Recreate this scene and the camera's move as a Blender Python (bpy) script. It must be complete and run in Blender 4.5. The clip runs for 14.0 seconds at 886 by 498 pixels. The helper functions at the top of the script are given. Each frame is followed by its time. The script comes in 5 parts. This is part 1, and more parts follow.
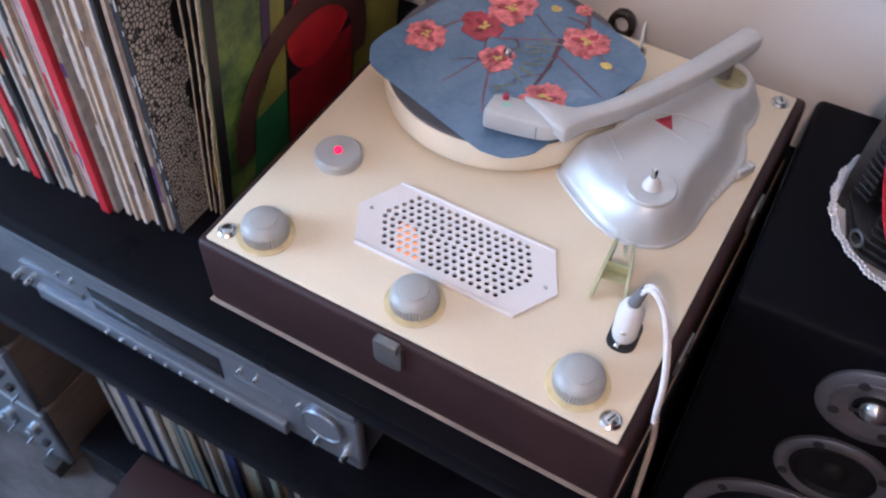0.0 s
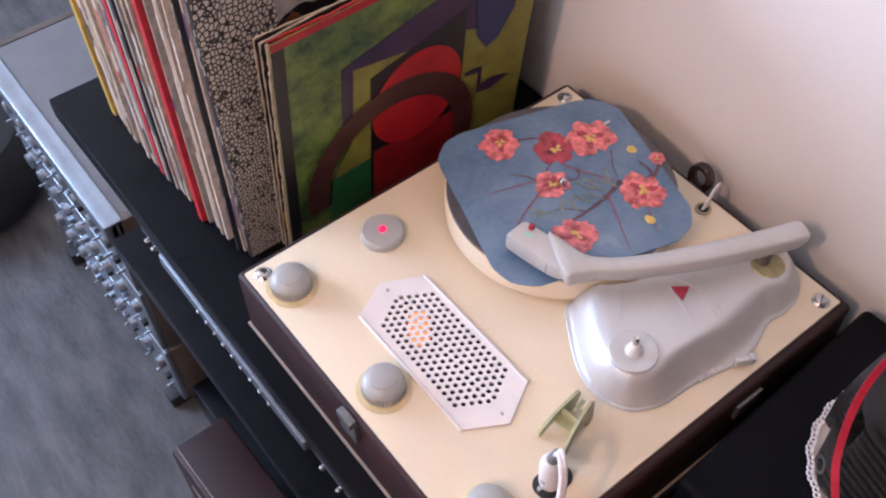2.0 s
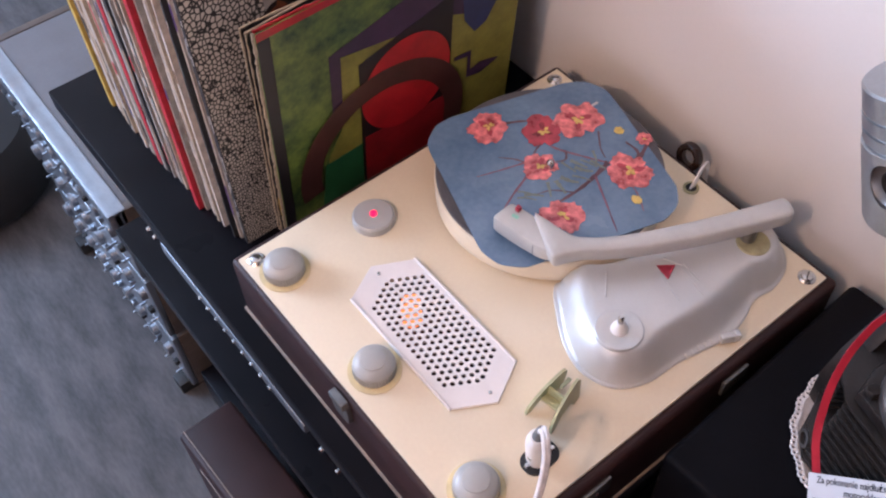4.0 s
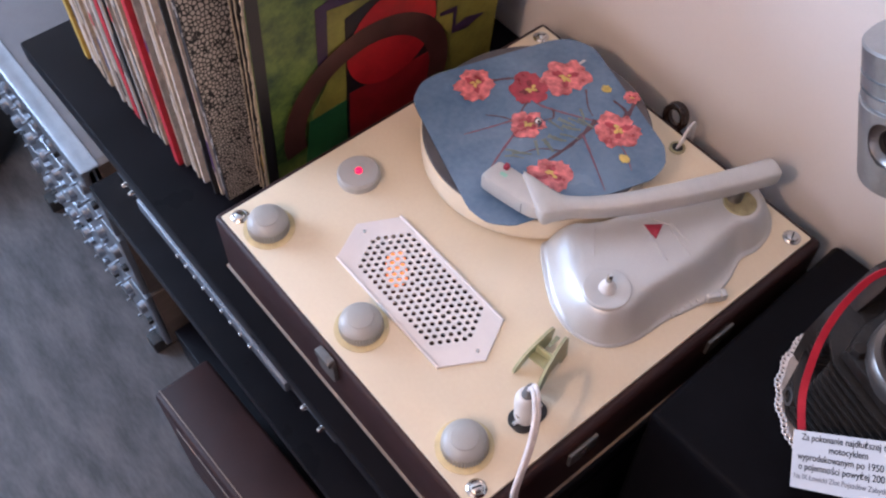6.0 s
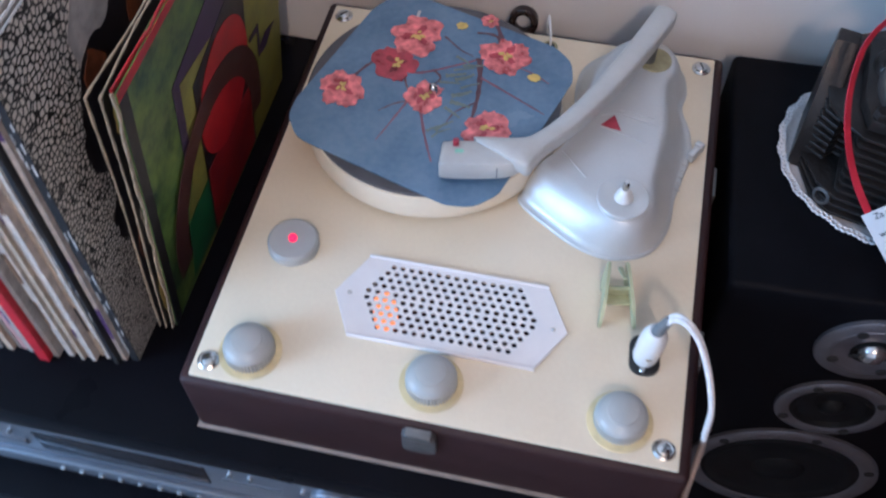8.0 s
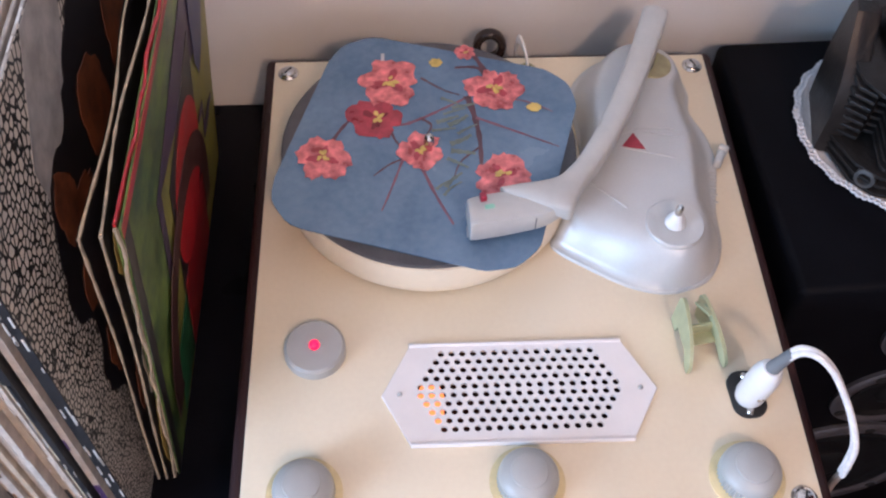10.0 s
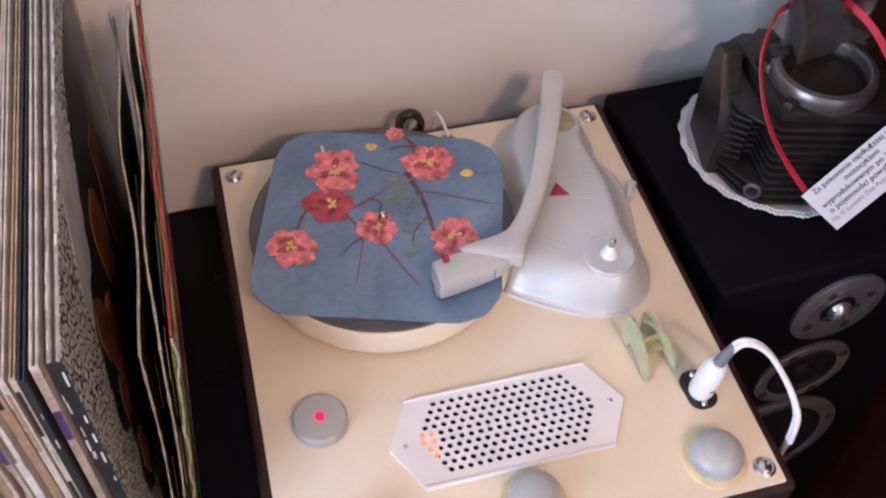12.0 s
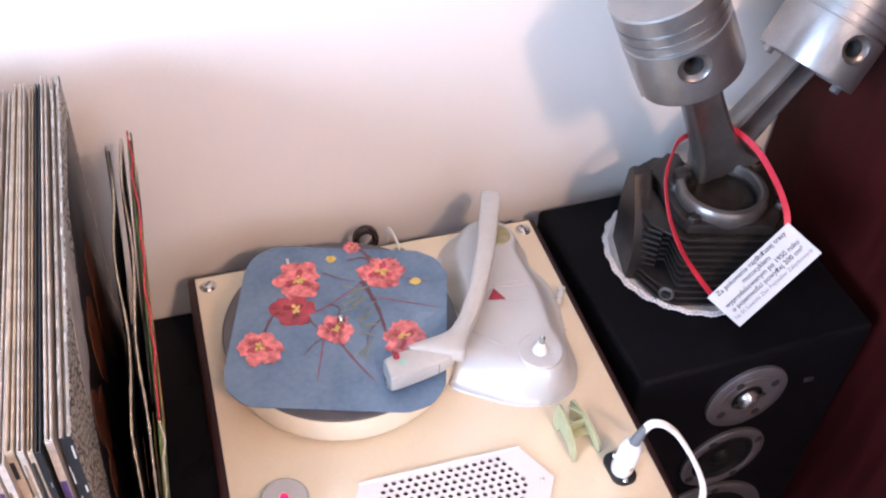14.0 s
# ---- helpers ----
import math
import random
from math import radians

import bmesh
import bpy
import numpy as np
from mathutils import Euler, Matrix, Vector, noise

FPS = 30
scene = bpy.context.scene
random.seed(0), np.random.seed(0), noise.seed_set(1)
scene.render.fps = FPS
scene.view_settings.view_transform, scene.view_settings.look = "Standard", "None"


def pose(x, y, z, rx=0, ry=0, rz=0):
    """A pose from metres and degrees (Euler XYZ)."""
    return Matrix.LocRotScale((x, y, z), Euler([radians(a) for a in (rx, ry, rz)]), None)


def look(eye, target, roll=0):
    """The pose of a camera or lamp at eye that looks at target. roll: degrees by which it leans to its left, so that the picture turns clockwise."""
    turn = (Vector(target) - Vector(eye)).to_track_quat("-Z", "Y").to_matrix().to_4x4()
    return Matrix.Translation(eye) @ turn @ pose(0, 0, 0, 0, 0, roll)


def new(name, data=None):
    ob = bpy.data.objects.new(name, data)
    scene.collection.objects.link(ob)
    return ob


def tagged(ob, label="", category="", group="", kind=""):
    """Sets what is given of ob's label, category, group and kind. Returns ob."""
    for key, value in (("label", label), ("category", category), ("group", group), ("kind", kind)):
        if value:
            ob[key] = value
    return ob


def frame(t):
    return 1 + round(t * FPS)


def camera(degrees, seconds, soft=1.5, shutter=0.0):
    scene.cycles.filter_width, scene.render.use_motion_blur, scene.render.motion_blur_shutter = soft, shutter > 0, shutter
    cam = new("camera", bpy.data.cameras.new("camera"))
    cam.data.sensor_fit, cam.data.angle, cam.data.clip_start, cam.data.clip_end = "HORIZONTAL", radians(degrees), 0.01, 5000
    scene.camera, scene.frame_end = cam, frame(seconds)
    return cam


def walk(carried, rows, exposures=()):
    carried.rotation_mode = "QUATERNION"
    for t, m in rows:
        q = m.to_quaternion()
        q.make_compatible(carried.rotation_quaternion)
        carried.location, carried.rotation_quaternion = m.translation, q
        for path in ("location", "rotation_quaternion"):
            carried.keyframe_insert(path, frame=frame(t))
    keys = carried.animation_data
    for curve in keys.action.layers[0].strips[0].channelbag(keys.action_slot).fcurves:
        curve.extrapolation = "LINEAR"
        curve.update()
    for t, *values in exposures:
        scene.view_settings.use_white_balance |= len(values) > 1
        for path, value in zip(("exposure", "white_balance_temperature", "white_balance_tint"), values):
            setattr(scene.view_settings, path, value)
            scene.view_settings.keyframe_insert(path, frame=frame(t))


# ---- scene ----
cam = camera(48.9, 14.0, soft=2.1, shutter=0.5)
PATH = [
    (0, (0.352, -0.309, 1.342), (-0.258, 0.772, -0.227), 1.0),
    (0.5, (0.394, -0.247, 1.359), (-0.329, 0.64, -0.281), -1.7),
    (1, (0.442, -0.197, 1.391), (-0.366, 0.516, -0.294), -0.9),
    (1.5, (0.468, -0.18, 1.428), (-0.473, 0.578, -0.166), 0.0),
    (2, (0.467, -0.174, 1.44), (-0.508, 0.578, -0.136), -0.7),
    (2.5, (0.466, -0.165, 1.445), (-0.493, 0.57, -0.149), -1.8),
    (3, (0.47, -0.159, 1.45), (-0.479, 0.581, -0.148), -2.0),
    (3.2, (0.479, -0.161, 1.444), (-0.499, 0.568, -0.14), -3.0),
    (5.3, (0.489, -0.163, 1.458), (-0.448, 0.52, -0.172), -2.2),
    (5.5, (0.487, -0.165, 1.456), (-0.437, 0.522, -0.179), -1.7),
    (6, (0.476, -0.174, 1.442), (-0.408, 0.549, -0.2), 0.1),
    (6.5, (0.415, -0.181, 1.431), (-0.384, 0.576, -0.239), -2.2),
    (6.6, (0.387, -0.2, 1.42), (-0.422, 0.573, -0.237), -4.3),
    (7, (0.291, -0.254, 1.403), (-0.264, 0.721, -0.253), 0.1),
    (7.5, (0.252, -0.292, 1.395), (-0.105, 0.783, -0.253), 0.6),
    (8, (0.22, -0.258, 1.376), (-0.031, 0.829, -0.284), -0.8),
    (8.5, (0.172, -0.194, 1.336), (-0.042, 0.899, -0.326), -1.6),
    (8.7, (0.163, -0.178, 1.315), (-0.047, 0.885, -0.366), -3.5),
    (10.8, (0.041, -0.19, 1.322), (0.266, 0.968, -0.293), 3.4),
    (11, (0.033, -0.182, 1.337), (0.281, 0.954, -0.29), 3.1),
    (11.5, (0.019, -0.2, 1.356), (0.382, 1.01, -0.195), 3.2),
    (12, (0.015, -0.217, 1.376), (0.364, 0.979, -0.188), 2.1),
    (12.5, (0.013, -0.24, 1.402), (0.432, 1.023, -0.091), 3.8),
    (13, (0.007, -0.259, 1.416), (0.452, 1.043, -0.035), 4.0),
    (13.5, (0.005, -0.277, 1.436), (0.452, 1.044, 0.003), 3.4),
    (14, (0.007, -0.288, 1.446), (0.466, 1.056, 0.038), 3.3),
]
EXPOSURES = [(0, 0.58, 5380, 19), (1.5, 0.80, 6000, 27), (3, 0.72, 5950, 27), (6, 0.62, 5900, 26), (7, 0.40, 5280, 16), (8.5, 0.52, 4920, 12), (11, 0.67, 6050, 26), (13, 0.52, 6100, 27), (13.5, 0.52, 6050, 27), (14, 1.15, 6000, 25)]
walk(cam, [(t, look(eye, target, roll)) for t, eye, target, roll in PATH], EXPOSURES)

# ---- light ----
world = bpy.data.worlds.new("world")
scene.world = world
world.use_nodes = True
wn = world.node_tree.nodes
sky = wn.new("ShaderNodeTexSky")
sky.sky_type, sky.sun_disc = "NISHITA", False
sky.sun_elevation, sky.sun_rotation = radians(20), radians(250)
wn["Background"].inputs[1].default_value = 0.08
world.node_tree.links.new(sky.outputs[0], wn["Background"].inputs[0])


def area_lamp(name, m, w, h, watts, rgb):
    d = bpy.data.lights.new(name, "AREA")
    d.shape, d.size, d.size_y, d.energy, d.color = "RECTANGLE", w, h, watts, rgb
    ob = new(name, d)
    ob.matrix_world = m
    return ob


# cool daylight in the west window, a weak added fill at the south opening, and the warm ceiling lamp behind the camera
area_lamp("daylight_west", look((-2.36, -1.45, 1.55), (0.1, 0.2, 0.8)), 1.3, 1.3, 57, (0.57, 0.805, 1.0))
area_lamp("daylight_south", look((1.20, -2.74, 1.60), (0.1, 0.2, 0.8)), 1.1, 1.2, 6, (0.90, 0.93, 1.0))
LAMP = (0.50, -1.35, 2.34)
bulb = bpy.data.lights.new("ceiling_bulb", "POINT")
bulb.energy, bulb.color, bulb.shadow_soft_size = 32, (1.0, 0.64, 0.385), 0.08
new("ceiling_bulb", bulb).matrix_world = pose(*LAMP)


# ---- materials ----
def mat(name, rgb, rough=0.5, metal=0.0, var=0.12, scale=30.0, bump=0.0, bscale=200.0, rgb2=None, coat=0.0, rvar=0.1, spec=0.5, obj_var=0.0, stretch=None, emit=None):
    """A surface with broad blotches, fine grain, uneven gloss and a fine relief."""
    m = bpy.data.materials.new(name)
    m.use_nodes = True
    n, l = m.node_tree.nodes, m.node_tree.links
    b = n["Principled BSDF"]
    b.inputs["Metallic"].default_value = metal
    b.inputs["Coat Weight"].default_value = coat
    b.inputs["Specular IOR Level"].default_value = spec
    tc = n.new("ShaderNodeTexCoord")
    mp = n.new("ShaderNodeMapping")
    if stretch:
        mp.inputs["Scale"].default_value = stretch
    l.new(tc.outputs["Object"], mp.inputs["Vector"])
    n1, n2 = n.new("ShaderNodeTexNoise"), n.new("ShaderNodeTexNoise")
    n1.inputs["Scale"].default_value, n1.inputs["Detail"].default_value = scale, 6
    n2.inputs["Scale"].default_value, n2.inputs["Detail"].default_value = bscale, 3
    l.new(mp.outputs[0], n1.inputs["Vector"])
    l.new(mp.outputs[0], n2.inputs["Vector"])
    add = n.new("ShaderNodeMath")
    add.operation = "MULTIPLY_ADD"
    add.inputs[1].default_value = 0.35
    l.new(n2.outputs[0], add.inputs[0])
    l.new(n1.outputs[0], add.inputs[2])
    ramp = n.new("ShaderNodeValToRGB")
    lo = [max(0, c * (1 - var)) for c in rgb]
    hi = [min(1, c * (1 + var)) for c in (rgb2 or rgb)]
    ramp.color_ramp.elements[0].position, ramp.color_ramp.elements[1].position = 0.48, 0.88
    ramp.color_ramp.elements[0].color, ramp.color_ramp.elements[1].color = (*lo, 1), (*hi, 1)
    l.new(add.outputs[0], ramp.inputs[0])
    out = ramp.outputs[0]
    if obj_var:
        oi, hsv, mr = n.new("ShaderNodeObjectInfo"), n.new("ShaderNodeHueSaturation"), n.new("ShaderNodeMapRange")
        mr.inputs[3].default_value, mr.inputs[4].default_value = 1 - obj_var, 1 + obj_var
        l.new(oi.outputs["Random"], mr.inputs[0])
        l.new(mr.outputs[0], hsv.inputs["Value"])
        l.new(out, hsv.inputs["Color"])
        out = hsv.outputs[0]
    l.new(out, b.inputs["Base Color"])
    rr = n.new("ShaderNodeMapRange")
    rr.inputs[3].default_value, rr.inputs[4].default_value = max(0.02, rough - rvar), min(1, rough + rvar)
    l.new(n1.outputs[0], rr.inputs[0])
    l.new(rr.outputs[0], b.inputs["Roughness"])
    if bump:
        bp = n.new("ShaderNodeBump")
        bp.inputs["Strength"].default_value, bp.inputs["Distance"].default_value = bump, 0.001
        l.new(n2.outputs[0], bp.inputs["Height"])
        l.new(bp.outputs[0], b.inputs["Normal"])
    if emit:
        b.inputs["Emission Color"].default_value, b.inputs["Emission Strength"].default_value = (*emit[:3], 1), emit[3]
    return m


def cells_mat(name, light, dark, scale, edge):
    """Pale pebbles parted by dark lines, as printed on a record sleeve; they grow smaller towards its foot."""
    m = mat(name, light, 0.55, var=0.08, scale=60)
    n, l = m.node_tree.nodes, m.node_tree.links
    tc, vo, no, mx0 = n.new("ShaderNodeTexCoord"), n.new("ShaderNodeTexVoronoi"), n.new("ShaderNodeTexNoise"), n.new("ShaderNodeMix")
    vo.feature = "DISTANCE_TO_EDGE"
    vo.inputs["Scale"].default_value = scale
    vo.inputs["Randomness"].default_value = 0.80
    sep, far, div, log, neg, comb = n.new("ShaderNodeSeparateXYZ"), n.new("ShaderNodeMath"), n.new("ShaderNodeMath"), n.new("ShaderNodeMath"), n.new("ShaderNodeMath"), n.new("ShaderNodeCombineXYZ")
    far.operation, div.operation, log.operation, neg.operation = "ADD", "DIVIDE", "LOGARITHM", "MULTIPLY"
    far.inputs[1].default_value, log.inputs[1].default_value, neg.inputs[1].default_value = 0.30, 2.71828, -0.8
    l.new(tc.outputs["Object"], sep.inputs[0])
    l.new(sep.outputs["Z"], far.inputs[0])
    l.new(sep.outputs["Y"], div.inputs[0])
    l.new(far.outputs[0], div.inputs[1])
    l.new(far.outputs[0], log.inputs[0])
    l.new(log.outputs[0], neg.inputs[0])
    l.new(div.outputs[0], comb.inputs["Y"])
    l.new(neg.outputs[0], comb.inputs["Z"])
    no.inputs["Scale"].default_value = 20
    l.new(comb.outputs[0], no.inputs["Vector"])
    mx0.data_type = "RGBA"
    mx0.inputs[0].default_value = 0.008
    l.new(comb.outputs[0], mx0.inputs[6])
    l.new(no.outputs["Color"], mx0.inputs[7])
    l.new(mx0.outputs[2], vo.inputs["Vector"])
    ramp = n.new("ShaderNodeValToRGB")
    ramp.color_ramp.elements[0].position, ramp.color_ramp.elements[1].position = edge, edge * 1.8
    ramp.color_ramp.elements[0].color, ramp.color_ramp.elements[1].color = (*dark, 1), (*light, 1)
    l.new(vo.outputs["Distance"], ramp.inputs[0])
    l.new(ramp.outputs[0], n["Principled BSDF"].inputs["Base Color"])
    return m


M_wall = mat("wall_paint", (0.80, 0.775, 0.745), 0.85, var=0.02, scale=4, bump=0.12, bscale=350)
M_ceil = mat("ceiling_paint", (0.82, 0.81, 0.79), 0.9, var=0.02, scale=3)
M_floor = mat("floor_linoleum", (0.054, 0.051, 0.053), 0.6, var=0.34, scale=9, rgb2=(0.076, 0.072, 0.074), bump=0.05, bscale=60, stretch=(1, 3.2, 1))
M_frame = mat("window_white", (0.78, 0.78, 0.76), 0.4, var=0.03)
M_black = mat("black_lacquer_board", (0.004, 0.004, 0.006), 0.30, spec=0.09, var=0.25, scale=14, bump=0.03, bscale=500)
M_blackm = mat("matt_black", (0.013, 0.013, 0.013), 0.6, var=0.2)
M_ash = mat("black_vinyl_wrap", (0.0045, 0.0045, 0.006), 0.50, spec=0.05, var=0.25, scale=25, bump=0.12, bscale=420, stretch=(1, 1, 6))
M_brown = mat("brown_leatherette", (0.030, 0.013, 0.013), 0.48, spec=0.3, var=0.18, scale=20, bump=0.35, bscale=900)
M_trim = mat("pale_piping", (0.27, 0.21, 0.17), 0.5, var=0.2, scale=40)
M_cream = mat("cream_enamel", (0.76, 0.660, 0.485), 0.33, var=0.035, scale=9, bump=0.02, bscale=300, rgb2=(0.775, 0.685, 0.515), rvar=0.05)
M_creamrim = mat("cream_platter_paint", (0.80, 0.71, 0.55), 0.38, var=0.04, scale=25)
M_mat = mat("grey_rubber_mat", (0.085, 0.082, 0.088), 0.7, var=0.15, scale=60, bump=0.3, bscale=500)
M_knob = mat("grey_knob_plastic", (0.40, 0.405, 0.39), 0.36, var=0.05, scale=40)
M_ring = mat("aged_yellow_plastic", (0.66, 0.55, 0.30), 0.4, var=0.12, scale=90)
M_steel = mat("nickel_steel", (0.62, 0.60, 0.57), 0.24, 1.0, var=0.12, scale=120)
M_dark = mat("dark_slot", (0.02, 0.02, 0.02), 0.6)
M_grille = mat("white_enamelled_grille", (0.80, 0.76, 0.74), 0.4, var=0.03, scale=40)
M_silver = mat("silver_grey_plastic", (0.55, 0.56, 0.555), 0.36, 0.22, var=0.05, scale=22, coat=0.12, rvar=0.06, bump=0.03, bscale=600)
M_arm = mat("pale_grey_arm_plastic", (0.50, 0.50, 0.48), 0.38, var=0.06, scale=30)
M_white = mat("white_plastic", (0.78, 0.77, 0.75), 0.35, var=0.04, scale=60)
M_greyrub = mat("grey_rubber", (0.16, 0.17, 0.18), 0.6, var=0.1)
M_cord = mat("white_textile_flex", (0.74, 0.70, 0.68), 0.6, var=0.14, scale=250)
M_cord2 = mat("tan_flex", (0.36, 0.28, 0.23), 0.55, var=0.14, scale=150)
M_darkred = mat("dark_red_badge", (0.36, 0.025, 0.05), 0.4, var=0.2, scale=200)
M_mint = mat("mint_plastic", (0.30, 0.62, 0.48), 0.4)
M_olive = mat("olive_translucent_plastic", (0.42, 0.43, 0.25), 0.34, var=0.15, scale=60)
M_brass = mat("dull_brass", (0.36, 0.33, 0.19), 0.42, 0.25, var=0.2, scale=120)
M_led = mat("red_led", (0.3, 0.005, 0.02), 0.3, emit=(1.0, 0.006, 0.045, 1.7))
M_valve = mat("valve_glow", (0.4, 0.15, 0.04), 0.4, emit=(1.0, 0.24, 0.05, 1.3))
M_alu = mat("brushed_aluminium", (0.36, 0.39, 0.43), 0.34, 0.9, var=0.1, scale=30, stretch=(1, 1, 20))
M_alu2 = mat("receiver_front_silver", (0.21, 0.23, 0.265), 0.36, 0.6, var=0.1, scale=30, stretch=(1, 1, 20))
M_display = mat("smoked_display", (0.012, 0.010, 0.012), 0.15, var=0.1)
M_mahog = mat("dark_mahogany", (0.040, 0.006, 0.006), 0.55, spec=0.08, var=0.3, scale=10, stretch=(6, 6, 0.6), bump=0.05)
M_walnut = mat("brown_wood_side", (0.075, 0.055, 0.043), 0.5, var=0.25, scale=18, stretch=(1, 1, 5))
M_amptop = mat("grey_steel_cover", (0.135, 0.13, 0.135), 0.5, 0.3, var=0.08)
M_buckle = mat("dark_brown_bakelite", (0.022, 0.012, 0.010), 0.16, var=0.2, scale=60)
M_latch = mat("dull_grey_metal", (0.20, 0.195, 0.19), 0.36, 0.7, var=0.15, scale=90)
M_ringmet = mat("grey_driver_ring", (0.15, 0.145, 0.16), 0.34, 0.5, var=0.1, scale=60)
M_cone = mat("paper_cone", (0.006, 0.006, 0.007), 0.65, spec=0.2, var=0.3, scale=50)
M_dome = mat("silver_dome", (0.62, 0.61, 0.60), 0.22, 0.9)
M_castiron = mat("cast_iron_cylinder", (0.021, 0.0175, 0.016), 0.36, 0.35, var=0.3, scale=60, bump=0.4, bscale=350)
M_rod = mat("forged_steel_rod", (0.19, 0.18, 0.175), 0.33, 0.8, var=0.14, scale=50, bump=0.06, bscale=300)
M_piston = mat("piston_aluminium", (0.36, 0.37, 0.38), 0.34, 0.85, var=0.10, scale=50, bump=0.08, bscale=400)
M_bore = mat("honed_bore", (0.62, 0.60, 0.58), 0.26, 0.9, var=0.12)
M_ribbon = mat("red_satin_ribbon", (0.50, 0.025, 0.05), 0.42, var=0.12, scale=80)
M_card = mat("white_card", (0.50, 0.50, 0.515), 0.55, var=0.02, scale=40)
M_ink = mat("dark_ink", (0.02, 0.02, 0.025), 0.6)
M_ink2 = mat("grey_ink", (0.20, 0.20, 0.22), 0.6)
M_lace = mat("white_lace", (0.72, 0.70, 0.70), 0.8, var=0.08, scale=200, bump=0.5, bscale=900)
M_pouf = mat("black_fabric", (0.010, 0.010, 0.011), 0.8, var=0.3, scale=40, bump=0.4, bscale=500)
M_pebble = cells_mat("pebble_print", (0.60, 0.54, 0.455), (0.010, 0.009, 0.008), 138, 0.095)
M_flexi = mat("blue_printed_card", (0.105, 0.185, 0.295), 0.24, var=0.14, scale=22, rgb2=(0.14, 0.22, 0.32), bump=0.02, bscale=200, coat=0.2)
M_petal = mat("pink_petal_print", (0.60, 0.115, 0.125), 0.3, var=0.45, scale=110, rgb2=(0.70, 0.21, 0.21))
M_petal2 = mat("crimson_petal_print", (0.40, 0.05, 0.07), 0.3, var=0.35, scale=110)
M_petal3 = mat("deep_crimson_print", (0.20, 0.02, 0.03), 0.3, var=0.35, scale=110)
M_twigred = mat("reddish_twig_print", (0.20, 0.075, 0.11), 0.3, var=0.3)
M_twig = mat("twig_print", (0.10, 0.045, 0.06), 0.3, var=0.3)
M_leaf = mat("olive_leaf_print", (0.145, 0.185, 0.165), 0.3, var=0.3)
M_yellow = mat("yellow_print", (0.62, 0.46, 0.12), 0.35, var=0.25, scale=120)
M_agreen = mat("green_paint_print", (0.026, 0.105, 0.034), 0.4, var=0.5, scale=34, rgb2=(0.115, 0.165, 0.03), coat=0.15)
M_agreen2 = mat("emerald_print", (0.02, 0.12, 0.04), 0.4, var=0.3, scale=30)
M_ayellow = mat("mustard_print", (0.235, 0.215, 0.04), 0.4, var=0.25, scale=40)
M_ared = mat("red_print", (0.40, 0.014, 0.018), 0.36, var=0.18, scale=35)
M_adred = mat("dark_red_print", (0.26, 0.012, 0.016), 0.36, var=0.25, scale=35)
M_ablack = mat("black_print", (0.014, 0.012, 0.014), 0.4, var=0.2)
M_apurple = mat("purple_print", (0.045, 0.022, 0.055), 0.4, var=0.25)
M_ablue = mat("navy_print", (0.02, 0.03, 0.10), 0.4, var=0.25)
M_abrown = mat("brown_arc_print", (0.070, 0.026, 0.022), 0.34, var=0.2, scale=40)
M_orange = mat("rust_print", (0.17, 0.050, 0.018), 0.5, var=0.5, scale=70)
M_tan = mat("yellow_edge_print", (0.50, 0.34, 0.09), 0.5, var=0.3, scale=60)
M_wear = mat("bare_card_wear", (0.62, 0.60, 0.57), 0.8, var=0.1, scale=200)
M_paper = mat("worn_paper_edge", (0.47, 0.39, 0.28), 0.8, var=0.18, scale=160)

# ---- mesh tools ----
def part(name, bm, material, parent=None, label="", smooth=True, kind=""):
    """Links a bmesh as one mesh object, under a thing or a part where one is given."""
    me = bpy.data.meshes.new(name)
    bmesh.ops.recalc_face_normals(bm, faces=bm.faces)
    bm.to_mesh(me)
    bm.free()
    me.materials.append(material)
    if smooth:
        me.shade_smooth()
        me.set_sharp_from_angle(angle=radians(38))
    ob = new(name, me)
    ob.parent = parent
    if label:
        ob["label"] = label
    if kind:
        ob["kind"] = kind
    return ob


def thing(name, label, category, group="", kind="", at=(0, 0, 0), rot=(0, 0, 0)):
    ob = new(name)
    ob.empty_display_size = 0.01
    ob.matrix_world = pose(*at, *rot)
    return tagged(ob, label, category, group, kind)


def box(x0, y0, z0, x1, y1, z1, bevel=0.0, seg=2, bm=None):
    b = bmesh.new()
    bmesh.ops.create_cube(b, size=1)
    for v in b.verts:
        v.co = ((x0 + x1) / 2 + v.co.x * (x1 - x0), (y0 + y1) / 2 + v.co.y * (y1 - y0), (z0 + z1) / 2 + v.co.z * (z1 - z0))
    if bevel:
        bmesh.ops.bevel(b, geom=b.edges[:], offset=bevel, segments=seg, affect="EDGES", profile=0.5)
    return join(bm, b)


def join(bm, b):
    """Adds b to bm, if there is one."""
    if bm is None:
        return b
    me = bpy.data.meshes.new("tmp")
    b.to_mesh(me)
    b.free()
    bm.from_mesh(me)
    bpy.data.meshes.remove(me)
    return bm


